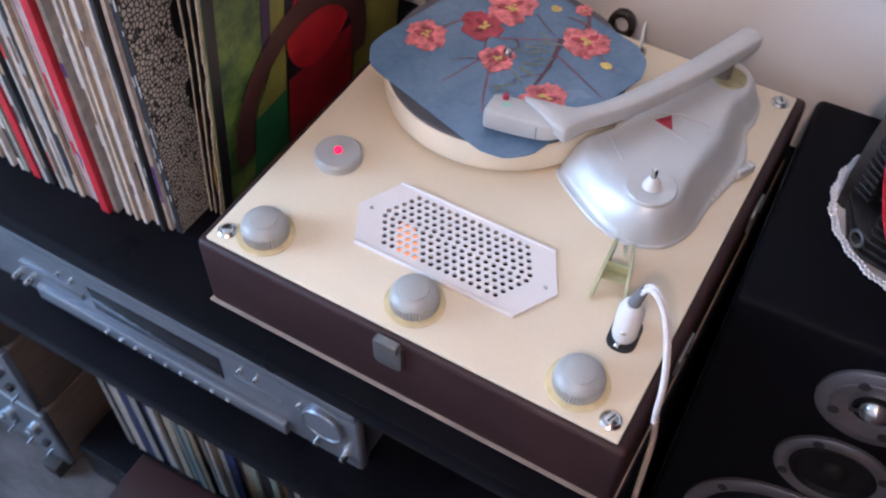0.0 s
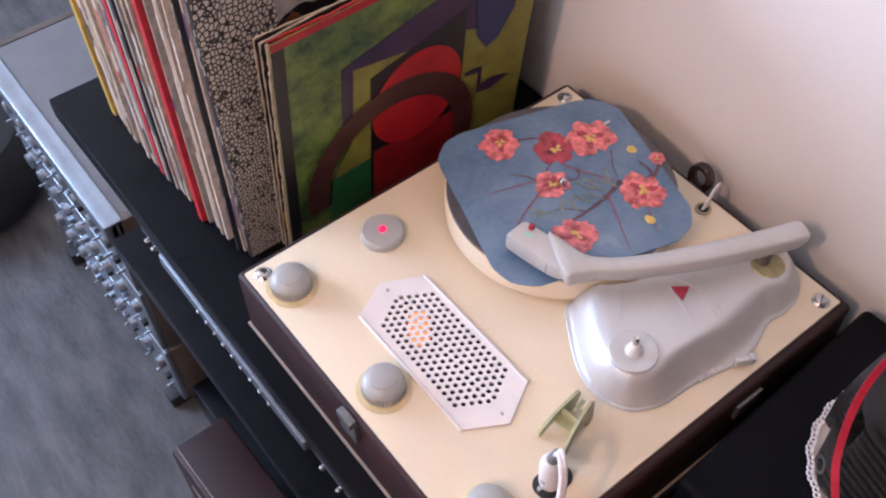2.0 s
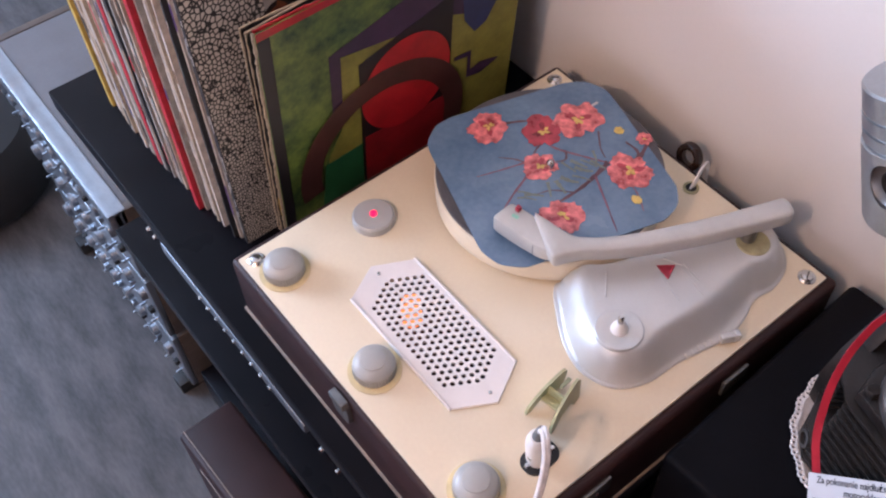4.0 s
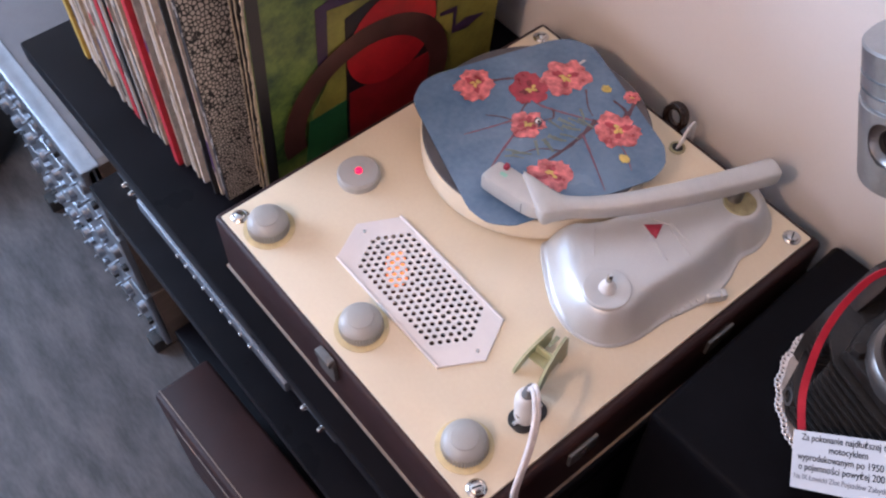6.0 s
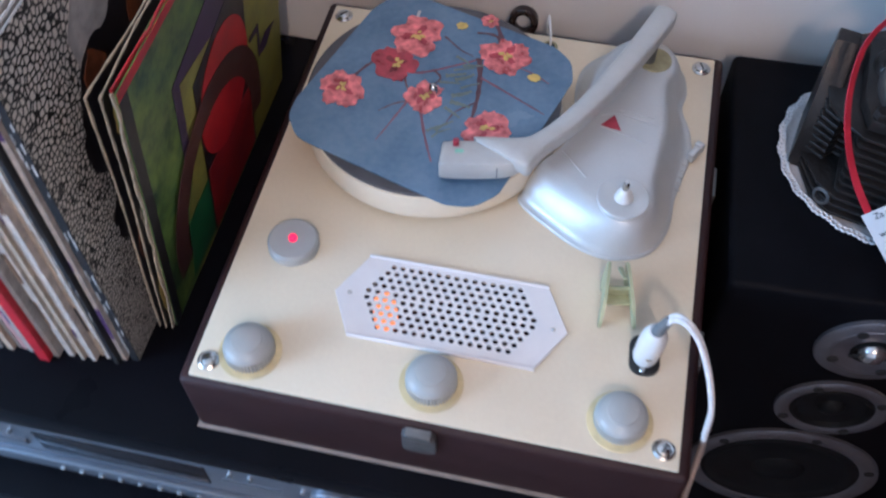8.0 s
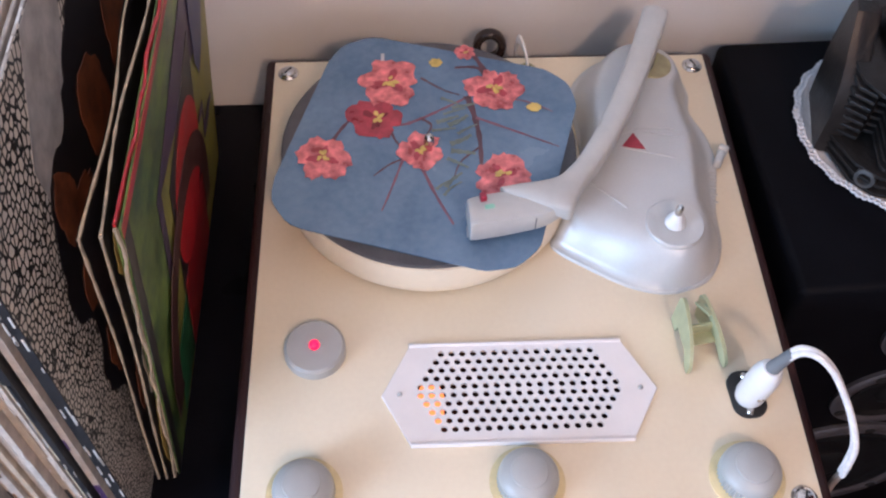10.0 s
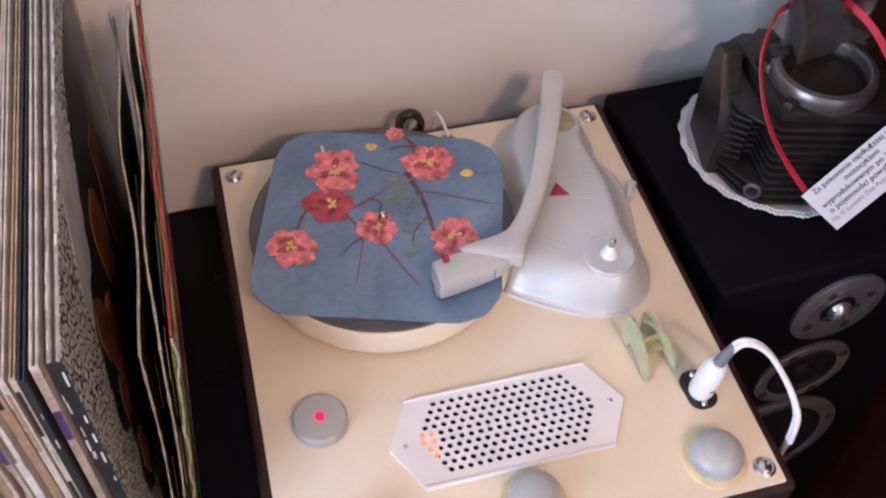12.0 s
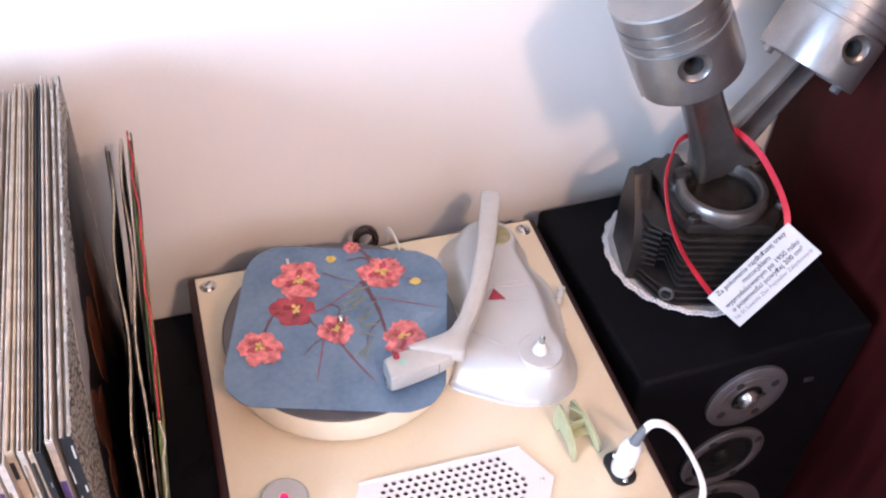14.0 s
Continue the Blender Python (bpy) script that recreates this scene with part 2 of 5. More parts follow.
def lathe(profile, seg=48, m=None, bm=None):
    """Turns (radius, z) pairs round z; a radius of 0 closes the end."""
    b = bmesh.new()
    rings = []
    for r, z in profile:
        if r == 0:
            rings.append([b.verts.new((0, 0, z))])
        else:
            rings.append([b.verts.new((r * math.cos(2 * math.pi * i / seg), r * math.sin(2 * math.pi * i / seg), z)) for i in range(seg)])
    for p, q in zip(rings, rings[1:]):
        for i in range(seg):
            j = (i + 1) % seg
            if len(p) == 1 and len(q) == 1:
                continue
            if len(p) == 1:
                b.faces.new((p[0], q[i], q[j]))
            elif len(q) == 1:
                b.faces.new((p[i], p[j], q[0]))
            else:
                b.faces.new((p[i], p[j], q[j], q[i]))
    if m is not None:
        b.transform(m)
    return join(bm, b)


def prism(pts, z0, z1, m=None, bm=None, bevel=0.0):
    """A plate from an outline, from z0 to z1."""
    b = bmesh.new()
    f = b.faces.new([b.verts.new((x, y, z0)) for x, y in pts])
    r = bmesh.ops.extrude_face_region(b, geom=[f])
    for v in r["geom"]:
        if isinstance(v, bmesh.types.BMVert):
            v.co.z = z1
    if bevel:
        bmesh.ops.bevel(b, geom=[e for e in b.edges if all(abs(v.co.z - z1) < 1e-7 for v in e.verts)], offset=bevel, segments=2, affect="EDGES", profile=0.5)
    if m is not None:
        b.transform(m)
    return join(bm, b)


def smooth_line(pts, n=12, closed=False):
    """A Catmull-Rom line through points."""
    P = [Vector(p) for p in pts]
    k = len(P)
    out = []
    for i in range(k if closed else k - 1):
        a, b, c, d = (P[(i + o) % k] if closed else P[min(max(i + o, 0), k - 1)] for o in (-1, 0, 1, 2))
        for s in range(n):
            t = s / n
            out.append(0.5 * ((2 * b) + (c - a) * t + (2 * a - 5 * b + 4 * c - d) * t * t + (3 * b - a - 3 * c + d) * t ** 3))
    if not closed:
        out.append(P[-1])
    return out


def sweep(pts, prof, up=(0, 0, 1), bm=None, scales=None):
    """Carries a closed profile of (side, up) pairs along a line; scales: (side, up) factors at each point."""
    b = bmesh.new()
    up = Vector(up)
    rings = []
    for i, p in enumerate(pts):
        d = (pts[min(i + 1, len(pts) - 1)] - pts[max(i - 1, 0)]).normalized()
        s = d.cross(up)
        if s.length < 1e-4:
            s = Vector((1, 0, 0))
        s.normalize()
        u = s.cross(d)
        k = scales[i] if scales else (1, 1)
        rings.append([b.verts.new(p + s * a * k[0] + u * c * k[1]) for a, c in prof])
    n = len(prof)
    for p, q in zip(rings, rings[1:]):
        for i in range(n):
            b.faces.new((p[i], p[(i + 1) % n], q[(i + 1) % n], q[i]))
    b.faces.new(rings[0][::-1])
    b.faces.new(rings[-1])
    return join(bm, b)


def circle(r, n=10):
    return [(r * math.cos(2 * math.pi * i / n), r * math.sin(2 * math.pi * i / n)) for i in range(n)]


def rounded(w, h, r, n=4):
    """The outline of a rounded rectangle about the origin."""
    out = []
    for cx, cy, a0 in ((w / 2 - r, h / 2 - r, 0), (-w / 2 + r, h / 2 - r, 90), (-w / 2 + r, -h / 2 + r, 180), (w / 2 - r, -h / 2 + r, 270)):
        for i in range(n + 1):
            a = radians(a0 + 90 * i / n)
            out.append((cx + r * math.cos(a), cy + r * math.sin(a)))
    return out


def cut(ob, cutter):
    """Takes the cutter's volume out of ob for good."""
    c = new("cutter", bpy.data.meshes.new("cutter"))
    cutter.to_mesh(c.data)
    cutter.free()
    bpy.context.view_layer.update()
    c.matrix_world = ob.matrix_world.copy()
    mod = ob.modifiers.new("cut", "BOOLEAN")
    mod.object, mod.operation, mod.solver = c, "DIFFERENCE", "EXACT"
    bpy.context.view_layer.update()
    me = bpy.data.meshes.new_from_object(ob.evaluated_get(bpy.context.evaluated_depsgraph_get()))
    ob.modifiers.clear()
    old = ob.data
    ob.data = me
    bpy.data.meshes.remove(old)
    bpy.data.objects.remove(c)
    return ob

NX = Matrix(((0, 0, 1, 0), (1, 0, 0, 0), (0, 1, 0, 0), (0, 0, 0, 1)))  # stands a flat outline up along y and z

# ---- the room ----
T = 0.12
WN = 0.385  # the face of the wall behind the player
part("floor", box(-2.5, -2.9, -0.1, 2.4, WN + T, 0.0), M_floor, label="grey streaked linoleum floor", kind="structure", smooth=False)
part("wall_north", box(-2.5, WN, 0, 2.4, WN + T, 2.55), M_wall, label="white plastered wall behind the record player", kind="structure", smooth=False)
part("wall_east", box(2.4, -2.9, 0, 2.4 + T, WN + T, 2.55), M_wall, label="white plastered side wall", kind="structure", smooth=False)
ww = part("wall_west", box(-2.5 - T, -2.9, 0, -2.5, WN + T, 2.55), M_wall, label="white plastered wall with a window", kind="structure", smooth=False)
cut(ww, box(-2.8, -2.1, 0.9, -2.3, -0.8, 2.2))
ws = part("wall_south", box(-2.5 - T, -2.9 - T, 0, 2.4 + T, -2.9, 2.55), M_wall, label="white plastered wall with a window", kind="structure", smooth=False)
# opening added for the south fill lamp
cut(ws, box(0.60, -3.3, 0.95, 1.80, -2.7, 2.25))
part("ceiling", box(-2.5 - T, -2.9 - T, 2.55, 2.4 + T, WN + T, 2.65), M_ceil, label="white ceiling", kind="structure", smooth=False)


def window(name, at, w, h, rz):
    """A white casement in an opening, centred on at."""
    th = thing(name, "white framed casement window", "window", kind="structure", at=at, rot=(0, 0, rz))
    f = 0.05
    for n, b in (("top_rail", (-w / 2, -0.03, h / 2 - f, w / 2, 0.03, h / 2)), ("bottom_rail", (-w / 2, -0.03, -h / 2, w / 2, 0.03, -h / 2 + f)),
                 ("stile", (-w / 2, -0.03, -h / 2 + f, -w / 2 + f, 0.03, h / 2 - f)), ("stile", (w / 2 - f, -0.03, -h / 2 + f, w / 2, 0.03, h / 2 - f)),
                 ("mullion", (-f / 2, -0.03, -h / 2 + f, f / 2, 0.03, h / 2 - f))):
        part(n, box(*b, 0.004), M_frame, th)


window("window_1", (-2.56, -1.45, 1.55), 1.3, 1.3, 90)
# unseen casement, added to go with the south fill lamp
window("window_2", (1.20, -2.96, 1.60), 1.2, 1.3, 0)

# the lamp hangs on a short stem from a ceiling rose
cl = thing("ceiling_lamp", "white ceiling lamp with a bare warm bulb", "ceiling lamp", at=(LAMP[0], LAMP[1], 2.55))
part("ceiling_rose", lathe([(0, 0), (0.055, 0), (0.052, -0.016), (0.030, -0.026), (0, -0.027)], 36), M_frame, cl)
part("stem", lathe([(0.009, -0.026), (0.009, -0.085), (0.022, -0.090), (0.022, -0.118), (0, -0.118)], 24), M_frame, cl)

# ---- the black cabinet ----
SH = 0.72
cab = thing("shelf_cabinet", "black lacquered low shelf cabinet with open compartments", "cabinet")
part("top_board", box(-0.402, -0.0355, SH - 0.026, 0.323, WN - 0.004, SH, 0.0018), M_black, cab)
part("middle_shelf", box(-0.380, -0.0385, 0.478, 0.305, WN - 0.010, 0.500, 0.0015), M_black, cab)
part("base_board", box(-0.402, -0.012, 0.0, 0.323, WN - 0.004, 0.085, 0.0015), M_black, cab)
part("side_panel", box(-0.402, 0.060, 0.085, -0.380, WN - 0.004, SH - 0.026, 0.0012), M_black, cab)
part("side_panel", box(0.305, -0.030, 0.085, 0.323, WN - 0.004, SH - 0.026, 0.0012), M_black, cab)
part("back_panel", box(-0.380, WN - 0.010, 0.085, 0.305, WN - 0.004, SH - 0.026), M_blackm, cab)

# ---- dark wardrobe beside the loudspeaker ----
wd = thing("wardrobe", "dark red mahogany wardrobe beside the loudspeaker", "wardrobe")
# its unseen front reaches to y -0.5 to keep warm light off the wall
part("side_panel", box(0.590, -0.50, 0.0, 0.610, WN - 0.003, 2.0, 0.002), M_mahog, wd)
part("carcass", box(0.610, -0.49, 0.0, 1.6, WN - 0.003, 2.0, 0.002), M_mahog, wd)

# ---- the record player ----
D = 0.80  # height of the deck
X0, X1, Y0, Y1 = -0.018, 0.3185, -0.0165, 0.3545
rp = thing("record_player", "vintage suitcase record player, cream deck in a brown leatherette case", "record player")
case = part("case", box(X0, Y0, SH + 0.004, X1, Y1, D - 0.0035, 0.005, 3), M_brown, rp, "brown leatherette case")
cut(case, box(X0 + 0.013, Y0 + 0.010, SH + 0.016, X1 - 0.013, Y1 - 0.012, D + 0.02))
part("piping", box(X0 - 0.0012, Y0 - 0.0012, SH + 0.0022, X1 + 0.0012, Y1 + 0.0012, SH + 0.0040, 0.0006), M_trim, rp, "pale piping along the bottom edge")
for x, y in ((0.01, 0.01), (0.29, 0.01), (0.01, 0.33), (0.29, 0.33)):
    part("foot", lathe([(0, SH), (0.008, SH), (0.008, SH + 0.002), (0, SH + 0.002)], 16, pose(x, y, 0)), M_blackm, rp)
deck = part("deck_plate", box(-0.0105, -0.012, D - 0.0035, 0.3105, 0.347, D, 0.0011), M_cream, rp, "cream enamelled deck plate")
cut(deck, prism([(0.086, 0.070), (0.100, 0.042), (0.196, 0.042), (0.211, 0.070), (0.196, 0.099), (0.100, 0.099)], D - 0.02, D + 0.02))

# corner screws in cups
for x, y, a in ((0, 0, 20), (0.3, 0, 70), (0.3, 0.3345, 115), (0, 0.3345, 50)):
    s = part("screw", lathe([(0, D), (0.0074, D), (0.0074, D + 0.0006), (0.0058, D + 0.0018), (0.0048, D + 0.0014), (0.0044, D + 0.0026), (0.0025, D + 0.0036), (0, D + 0.0039)], 32, pose(x, y, 0)), M_steel, rp, "nickelled screw in a cup washer")
    part("slot", box(-0.0034, -0.0005, D + 0.0030, 0.0034, 0.0005, D + 0.00405), M_dark, s).matrix_local = pose(x, y, 0, 0, 0, a)

# three knobs on aged rings
def knob(x, y, a):
    m = pose(x, y, 0, 0, 0, a)
    k = part("knob", lathe([(0, D + 0.001), (0.0167, D + 0.001), (0.0167, D + 0.0075)], 72, m), M_knob, rp, "grey fluted plastic knob")
    bm = bmesh.new()
    n = 46
    prof = [(0.0172, D + 0.001, 1), (0.0170, D + 0.0085, 1), (0.0166, D + 0.0100, 0.15), (0.0158, D + 0.0120, 0), (0.0140, D + 0.0142, 0), (0.0112, D + 0.0158, 0), (0.0104, D + 0.0161, 0), (0.0100, D + 0.0170, 0), (0.0066, D + 0.0180, 0), (0.0025, D + 0.0184, 0)]
    rings = []
    for r, z, fl in prof:
        rings.append([bm.verts.new(((r - (0.0013 * fl if i % 2 else 0)) * math.cos(math.pi * i / n), (r - (0.0013 * fl if i % 2 else 0)) * math.sin(math.pi * i / n), z)) for i in range(2 * n)])
    for p, q in zip(rings, rings[1:]):
        for i in range(2 * n):
            j = (i + 1) % (2 * n)
            bm.faces.new((p[i], p[j], q[j], q[i]))
    bm.faces.new(rings[-1])
    bm.transform(m)
    me = bpy.data.meshes.new("knob")
    bmesh.ops.recalc_face_normals(bm, faces=bm.faces)
    bm.to_mesh(me)
    bm.free()
    me.materials.append(M_knob)
    me.shade_smooth()
    me.set_sharp_from_angle(angle=radians(38))
    k.data = me
    part("escutcheon", lathe([(0, D), (0.0212, D), (0.0212, D + 0.0008), (0.0195, D + 0.0013), (0, D + 0.0013)], 64, m), M_ring, rp, "yellowed escutcheon ring")


for x, y, a in ((0.025, 0.0120, 5), (0.148, 0.0145, 40), (0.271, 0.0135, 80)):
    knob(x, y, a)

# indicator
ind = part("indicator", lathe([(0, D), (0.0185, D), (0.0182, D + 0.0062), (0.0166, D + 0.0078), (0.0036, D + 0.0084), (0.0032, D + 0.0072), (0, D + 0.0072)], 64, pose(0.028, 0.1005, 0)), M_knob, rp, "grey round indicator housing")
part("lamp", lathe([(0, D + 0.0072), (0.0030, D + 0.0072), (0.0028, D + 0.0096), (0.0015, D + 0.0108), (0, D + 0.0110)], 20, pose(0.028, 0.1010, 0)), M_led, ind, "lit red lamp")

# grille with punched holes, over a glowing valve
gp = [(0.0675, 0.069), (0.084, 0.1005), (0.212, 0.1015), (0.2295, 0.069), (0.212, 0.0385), (0.084, 0.0375)]
grille = part("grille", prism(gp, D + 0.0002, D + 0.0022, bevel=0.0005), M_grille, rp, "white perforated elongated hexagonal grille")
holes = bmesh.new()
for j in range(10):
    y = 0.0955 - j * 0.0054
    d = abs(j - 4.5)
    n = 19 - round(d - 0.5)
    xa = 0.148 - (n - 1) / 2 * 0.0064
    for i in range(n):
        lathe([(0, D - 0.003), (0.0020, D - 0.003), (0.0020, D + 0.006), (0, D + 0.006)], 12, pose(xa + i * 0.0064, y, 0), holes)
cut(grille, holes)
grille.data.shade_flat()
part("lip", box(0.084, 0.0365, D, 0.212, 0.0385, D + 0.0036, 0.0006), M_grille, grille)
part("lip", box(0.084, 0.1005, D, 0.212, 0.1025, D + 0.0036, 0.0006), M_grille, grille)
for x in (0.078, 0.2195):
    part("grille_screw", lathe([(0, D + 0.0022), (0.0017, D + 0.0022), (0.0012, D + 0.0030), (0, D + 0.0032)], 14, pose(x, 0.0695, 0)), M_steel, grille)
part("valve", lathe([(0, 0.740), (0.009, 0.740), (0.009, 0.762), (0.007, 0.772), (0.003, 0.777), (0, 0.778)], 24, pose(0.0965, 0.0855, 0)), M_valve, rp, "glowing valve beneath the grille")

# platter
C = (0.1005, 0.2347)
pl = part("platter", lathe([(0, D + 0.0030), (0.090, D + 0.0030), (0.0955, D + 0.0042), (0.0974, D + 0.0065), (0.0978, D + 0.0110), (0.0978, D + 0.0270), (0.0972, D + 0.0290), (0.0955, D + 0.0298), (0, D + 0.0298)], 128, pose(*C, 0)), M_creamrim, rp, "cream painted platter rim")
part("bearing", lathe([(0, D), (0.030, D), (0.030, D + 0.0032), (0, D + 0.0032)], 32, pose(*C, 0)), M_dark, pl)
pm = [(0, D + 0.0298), (0.0962, D + 0.0298), (0.0966, D + 0.0312), (0.0955, D + 0.0320)]
for i in range(14):
    r = 0.093 - i * 0.0062
    pm += [(r + 0.002, D + 0.0320), (r, D + 0.0314)]
pm.append((0, D + 0.0314))
part("mat", lathe(pm, 96, pose(*C, 0)), M_mat, pl, "ribbed grey rubber mat")
part("spindle", lathe([(0.0036, D + 0.02), (0.0036, D + 0.0375), (0.0030, D + 0.0400), (0.0014, D + 0.0415), (0, D + 0.0418)], 24, pose(*C, 0)), M_steel, pl, "steel spindle")

# moulded tonearm base
# foot of the moulding, and under each point the edge of its flat top; the last number: 1 a round shoulder, 0 a soft valley
FOOT = [(0.1775, 0.1725), (0.2030, 0.1520), (0.2285, 0.1380), (0.2520, 0.1345), (0.2755, 0.1440), (0.2875, 0.1665), (0.2900, 0.1960), (0.2945, 0.2180), (0.2985, 0.2400), (0.2960, 0.2630), (0.2885, 0.2850),
        (0.2905, 0.3040), (0.2850, 0.3260), (0.2680, 0.3420), (0.2450, 0.3430), (0.2240, 0.3340), (0.2080, 0.3160), (0.2035, 0.2950), (0.2055, 0.2660), (0.2045, 0.2350), (0.1985, 0.2080), (0.1880, 0.1880)]
TOP = [(0.1945, 0.1905), (0.2140, 0.1790), (0.2330, 0.1640), (0.2500, 0.1535), (0.2630, 0.1570), (0.2700, 0.1690), (0.2680, 0.1880), (0.2700, 0.2130), (0.2715, 0.2400), (0.2695, 0.2640), (0.2690, 0.2860),
       (0.2740, 0.3010), (0.2710, 0.3170), (0.2590, 0.3260), (0.2450, 0.3260), (0.2340, 0.3170), (0.2250, 0.3000), (0.2190, 0.2800), (0.2160, 0.2560), (0.2120, 0.2320), (0.2060, 0.2120), (0.1980, 0.1980)]
ROUND = [1, 1, 1, 1, 1, 0.8, 0.3, 0, 0, 0, 0.2, 0.6, 0.8, 0.8, 0.6, 0.4, 0.3, 0.3, 0.3, 0.4, 0.6, 0.9]
NB = 8
foot = smooth_line([(x, y, r) for (x, y), r in zip(FOOT, ROUND)], NB, True)
top = smooth_line([(x, y, 0) for x, y in TOP], NB, True)


def tall(s, r):
    """How high the moulding stands at a share s of the way from its foot to its top."""
    r = min(max(r, 0), 1)
    e = 0.5 * s + 0.5 * s * s * (3 - 2 * s) if s < 1 else 1
    return r * math.sin(s * math.pi / 2) ** 0.8 + (1 - r) * (s * s * (3 - 2 * s) * 0.9 + 0.1 * e)


bm = bmesh.new()
rings = []
for lift, s in ((0, 0), (0.0020, 0), (0.0026, 0.035), (0.0028, 0.10)):
    rings.append([bm.verts.new((f.x + (t.x - f.x) * s, f.y + (t.y - f.y) * s, D + lift)) for f, t in zip(foot, top)])
for k in range(1, 13):
    s = k / 12
    q = 0.12 + 0.88 * s
    rings.append([bm.verts.new((f.x + (t.x - f.x) * q, f.y + (t.y - f.y) * q, D + 0.0028 + 0.0264 * tall(s, f.z))) for f, t in zip(foot, top)])
mid = sum((Vector((t.x, t.y, 0)) for t in top), Vector()) / len(top)
rings.append([bm.verts.new((t.x + (mid.x - t.x) * 0.10, t.y + (mid.y - t.y) * 0.10, D + 0.0296)) for t in top])
for p, q in zip(rings, rings[1:]):
    for i in range(len(p)):
        j = (i + 1) % len(p)
        bm.faces.new((p[i], p[j], q[j], q[i]))
bm.faces.new(rings[-1])
tb = part("tonearm_base", bm, M_silver, rp, "silver grey moulded tonearm base")
tb.data.set_sharp_from_angle(angle=radians(60))
bp = part("adapter_boss", lathe([(0.0185, D + 0.0200), (0.0185, D + 0.0303), (0.0178, D + 0.0311), (0.0090, D + 0.0313), (0.0080, D + 0.0308), (0, D + 0.0308)], 56, pose(0.2515, 0.1675, 0)), M_silver, tb, "round raised boss")
part("adapter_pin", lathe([(0.0068, D + 0.0310), (0.0058, D + 0.0345), (0.0030, D + 0.0400), (0.0026, D + 0.0405), (0, D + 0.0405)], 24, pose(0.2515, 0.1675, 0)), M_white, bp, "white conical collar")
part("pin_tip", lathe([(0.0023, D + 0.0400), (0.0023, D + 0.0465), (0.0014, D + 0.0482), (0, D + 0.0485)], 20, pose(0.2515, 0.1675, 0)), M_steel, bp, "bright steel pin tip")
part("badge", prism([(-0.0066, -0.0046), (0.0070, -0.0052), (0.0004, 0.0066)], 0, 0.0010, pose(0.2354, 0.2357, D + 0.0296, 0, 0, -6) @ Matrix.Scale(1.15, 4), bevel=0.0005), M_darkred, tb, "dark red triangular badge")
for (xa, ya), (xb, yb) in (((0.227, 0.231), (0.262, 0.221)), ((0.2425, 0.2445), (0.270, 0.239)), ((0.226, 0.241), (0.240, 0.247)), ((0.240, 0.249), (0.266, 0.246)), ((0.2235, 0.181), (0.2040, 0.2015))):
    part("rib", box(-math.hypot(xb - xa, yb - ya) / 2, -0.0006, 0, math.hypot(xb - xa, yb - ya) / 2, 0.0006, 0.0012, 0.0004), M_silver, tb).matrix_local = pose((xa + xb) / 2, (ya + yb) / 2, D + 0.0292, 0, 0, math.degrees(math.atan2(yb - ya, xb - xa)))
part("pivot_disc", lathe([(0.0135, D + 0.0240), (0.0135, D + 0.0296), (0.0125, D + 0.0304), (0, D + 0.0304)], 40, pose(0.2600, 0.3065, 0)), M_brass, tb, "dull brass pivot disc")
lug = part("lug", box(-0.0070, -0.0028, 0, 0.0070, 0.0028, 0.0090, 0.0018), M_silver, tb, "small moulded speed lever")
lug.matrix_local = pose(0.3005, 0.2400, D + 0.0010, 0, 0, 62)
part("lever_tip", box(0.0035, -0.0036, 0.0020, 0.0085, 0.0036, 0.0105, 0.0016), M_silver, lug)
for i in range(5):
    part("speed_mark", box(-0.0008, -0.0022, 0, 0.0008, 0.0022, 0.0004), M_arm, tb).matrix_local = pose(0.2905 + 0.0006 * i, 0.204 + 0.0062 * i, D + 0.0032, 0, 12, 70)

# tonearm: a shell that lies over the head like a saddle, narrows and widens again to its end


def loft(sections, n, bm=None):
    """A skin through sections of equal count of points, smoothed along its length, with closed ends."""
    tracks = [smooth_line([sec[i] for sec in sections], n) for i in range(len(sections[0]))]
    b = bmesh.new()
    rows = [[b.verts.new(tr[k]) for tr in tracks] for k in range(len(tracks[0]))]
    m = len(tracks)
    for p, q in zip(rows, rows[1:]):
        for i in range(m):
            b.faces.new((p[i], p[(i + 1) % m], q[(i + 1) % m], q[i]))
    b.faces.new(rows[0][::-1])
    b.faces.new(rows[-1])
    return join(bm, b)


def across(lx, ly, rx, ry, zt, zb, crown=0.0012):
    """A section between a left and a right point: flat underside, sides and a rounded top."""
    a, b = Vector((lx, ly, 0)), Vector((rx, ry, 0))
    out = []
    for s, z in ((0.04, zb), (0, zb + 0.002), (0, zt - 0.0030), (0.03, zt - 0.0011), (0.11, zt - 0.0001), (0.5, zt + crown), (0.89, zt - 0.0001), (0.97, zt - 0.0011), (1, zt - 0.0030), (1, zb + 0.002), (0.96, zb)):
        v = a.lerp(b, s)
        out.append(Vector((v.x, v.y, D + z)))
    return out


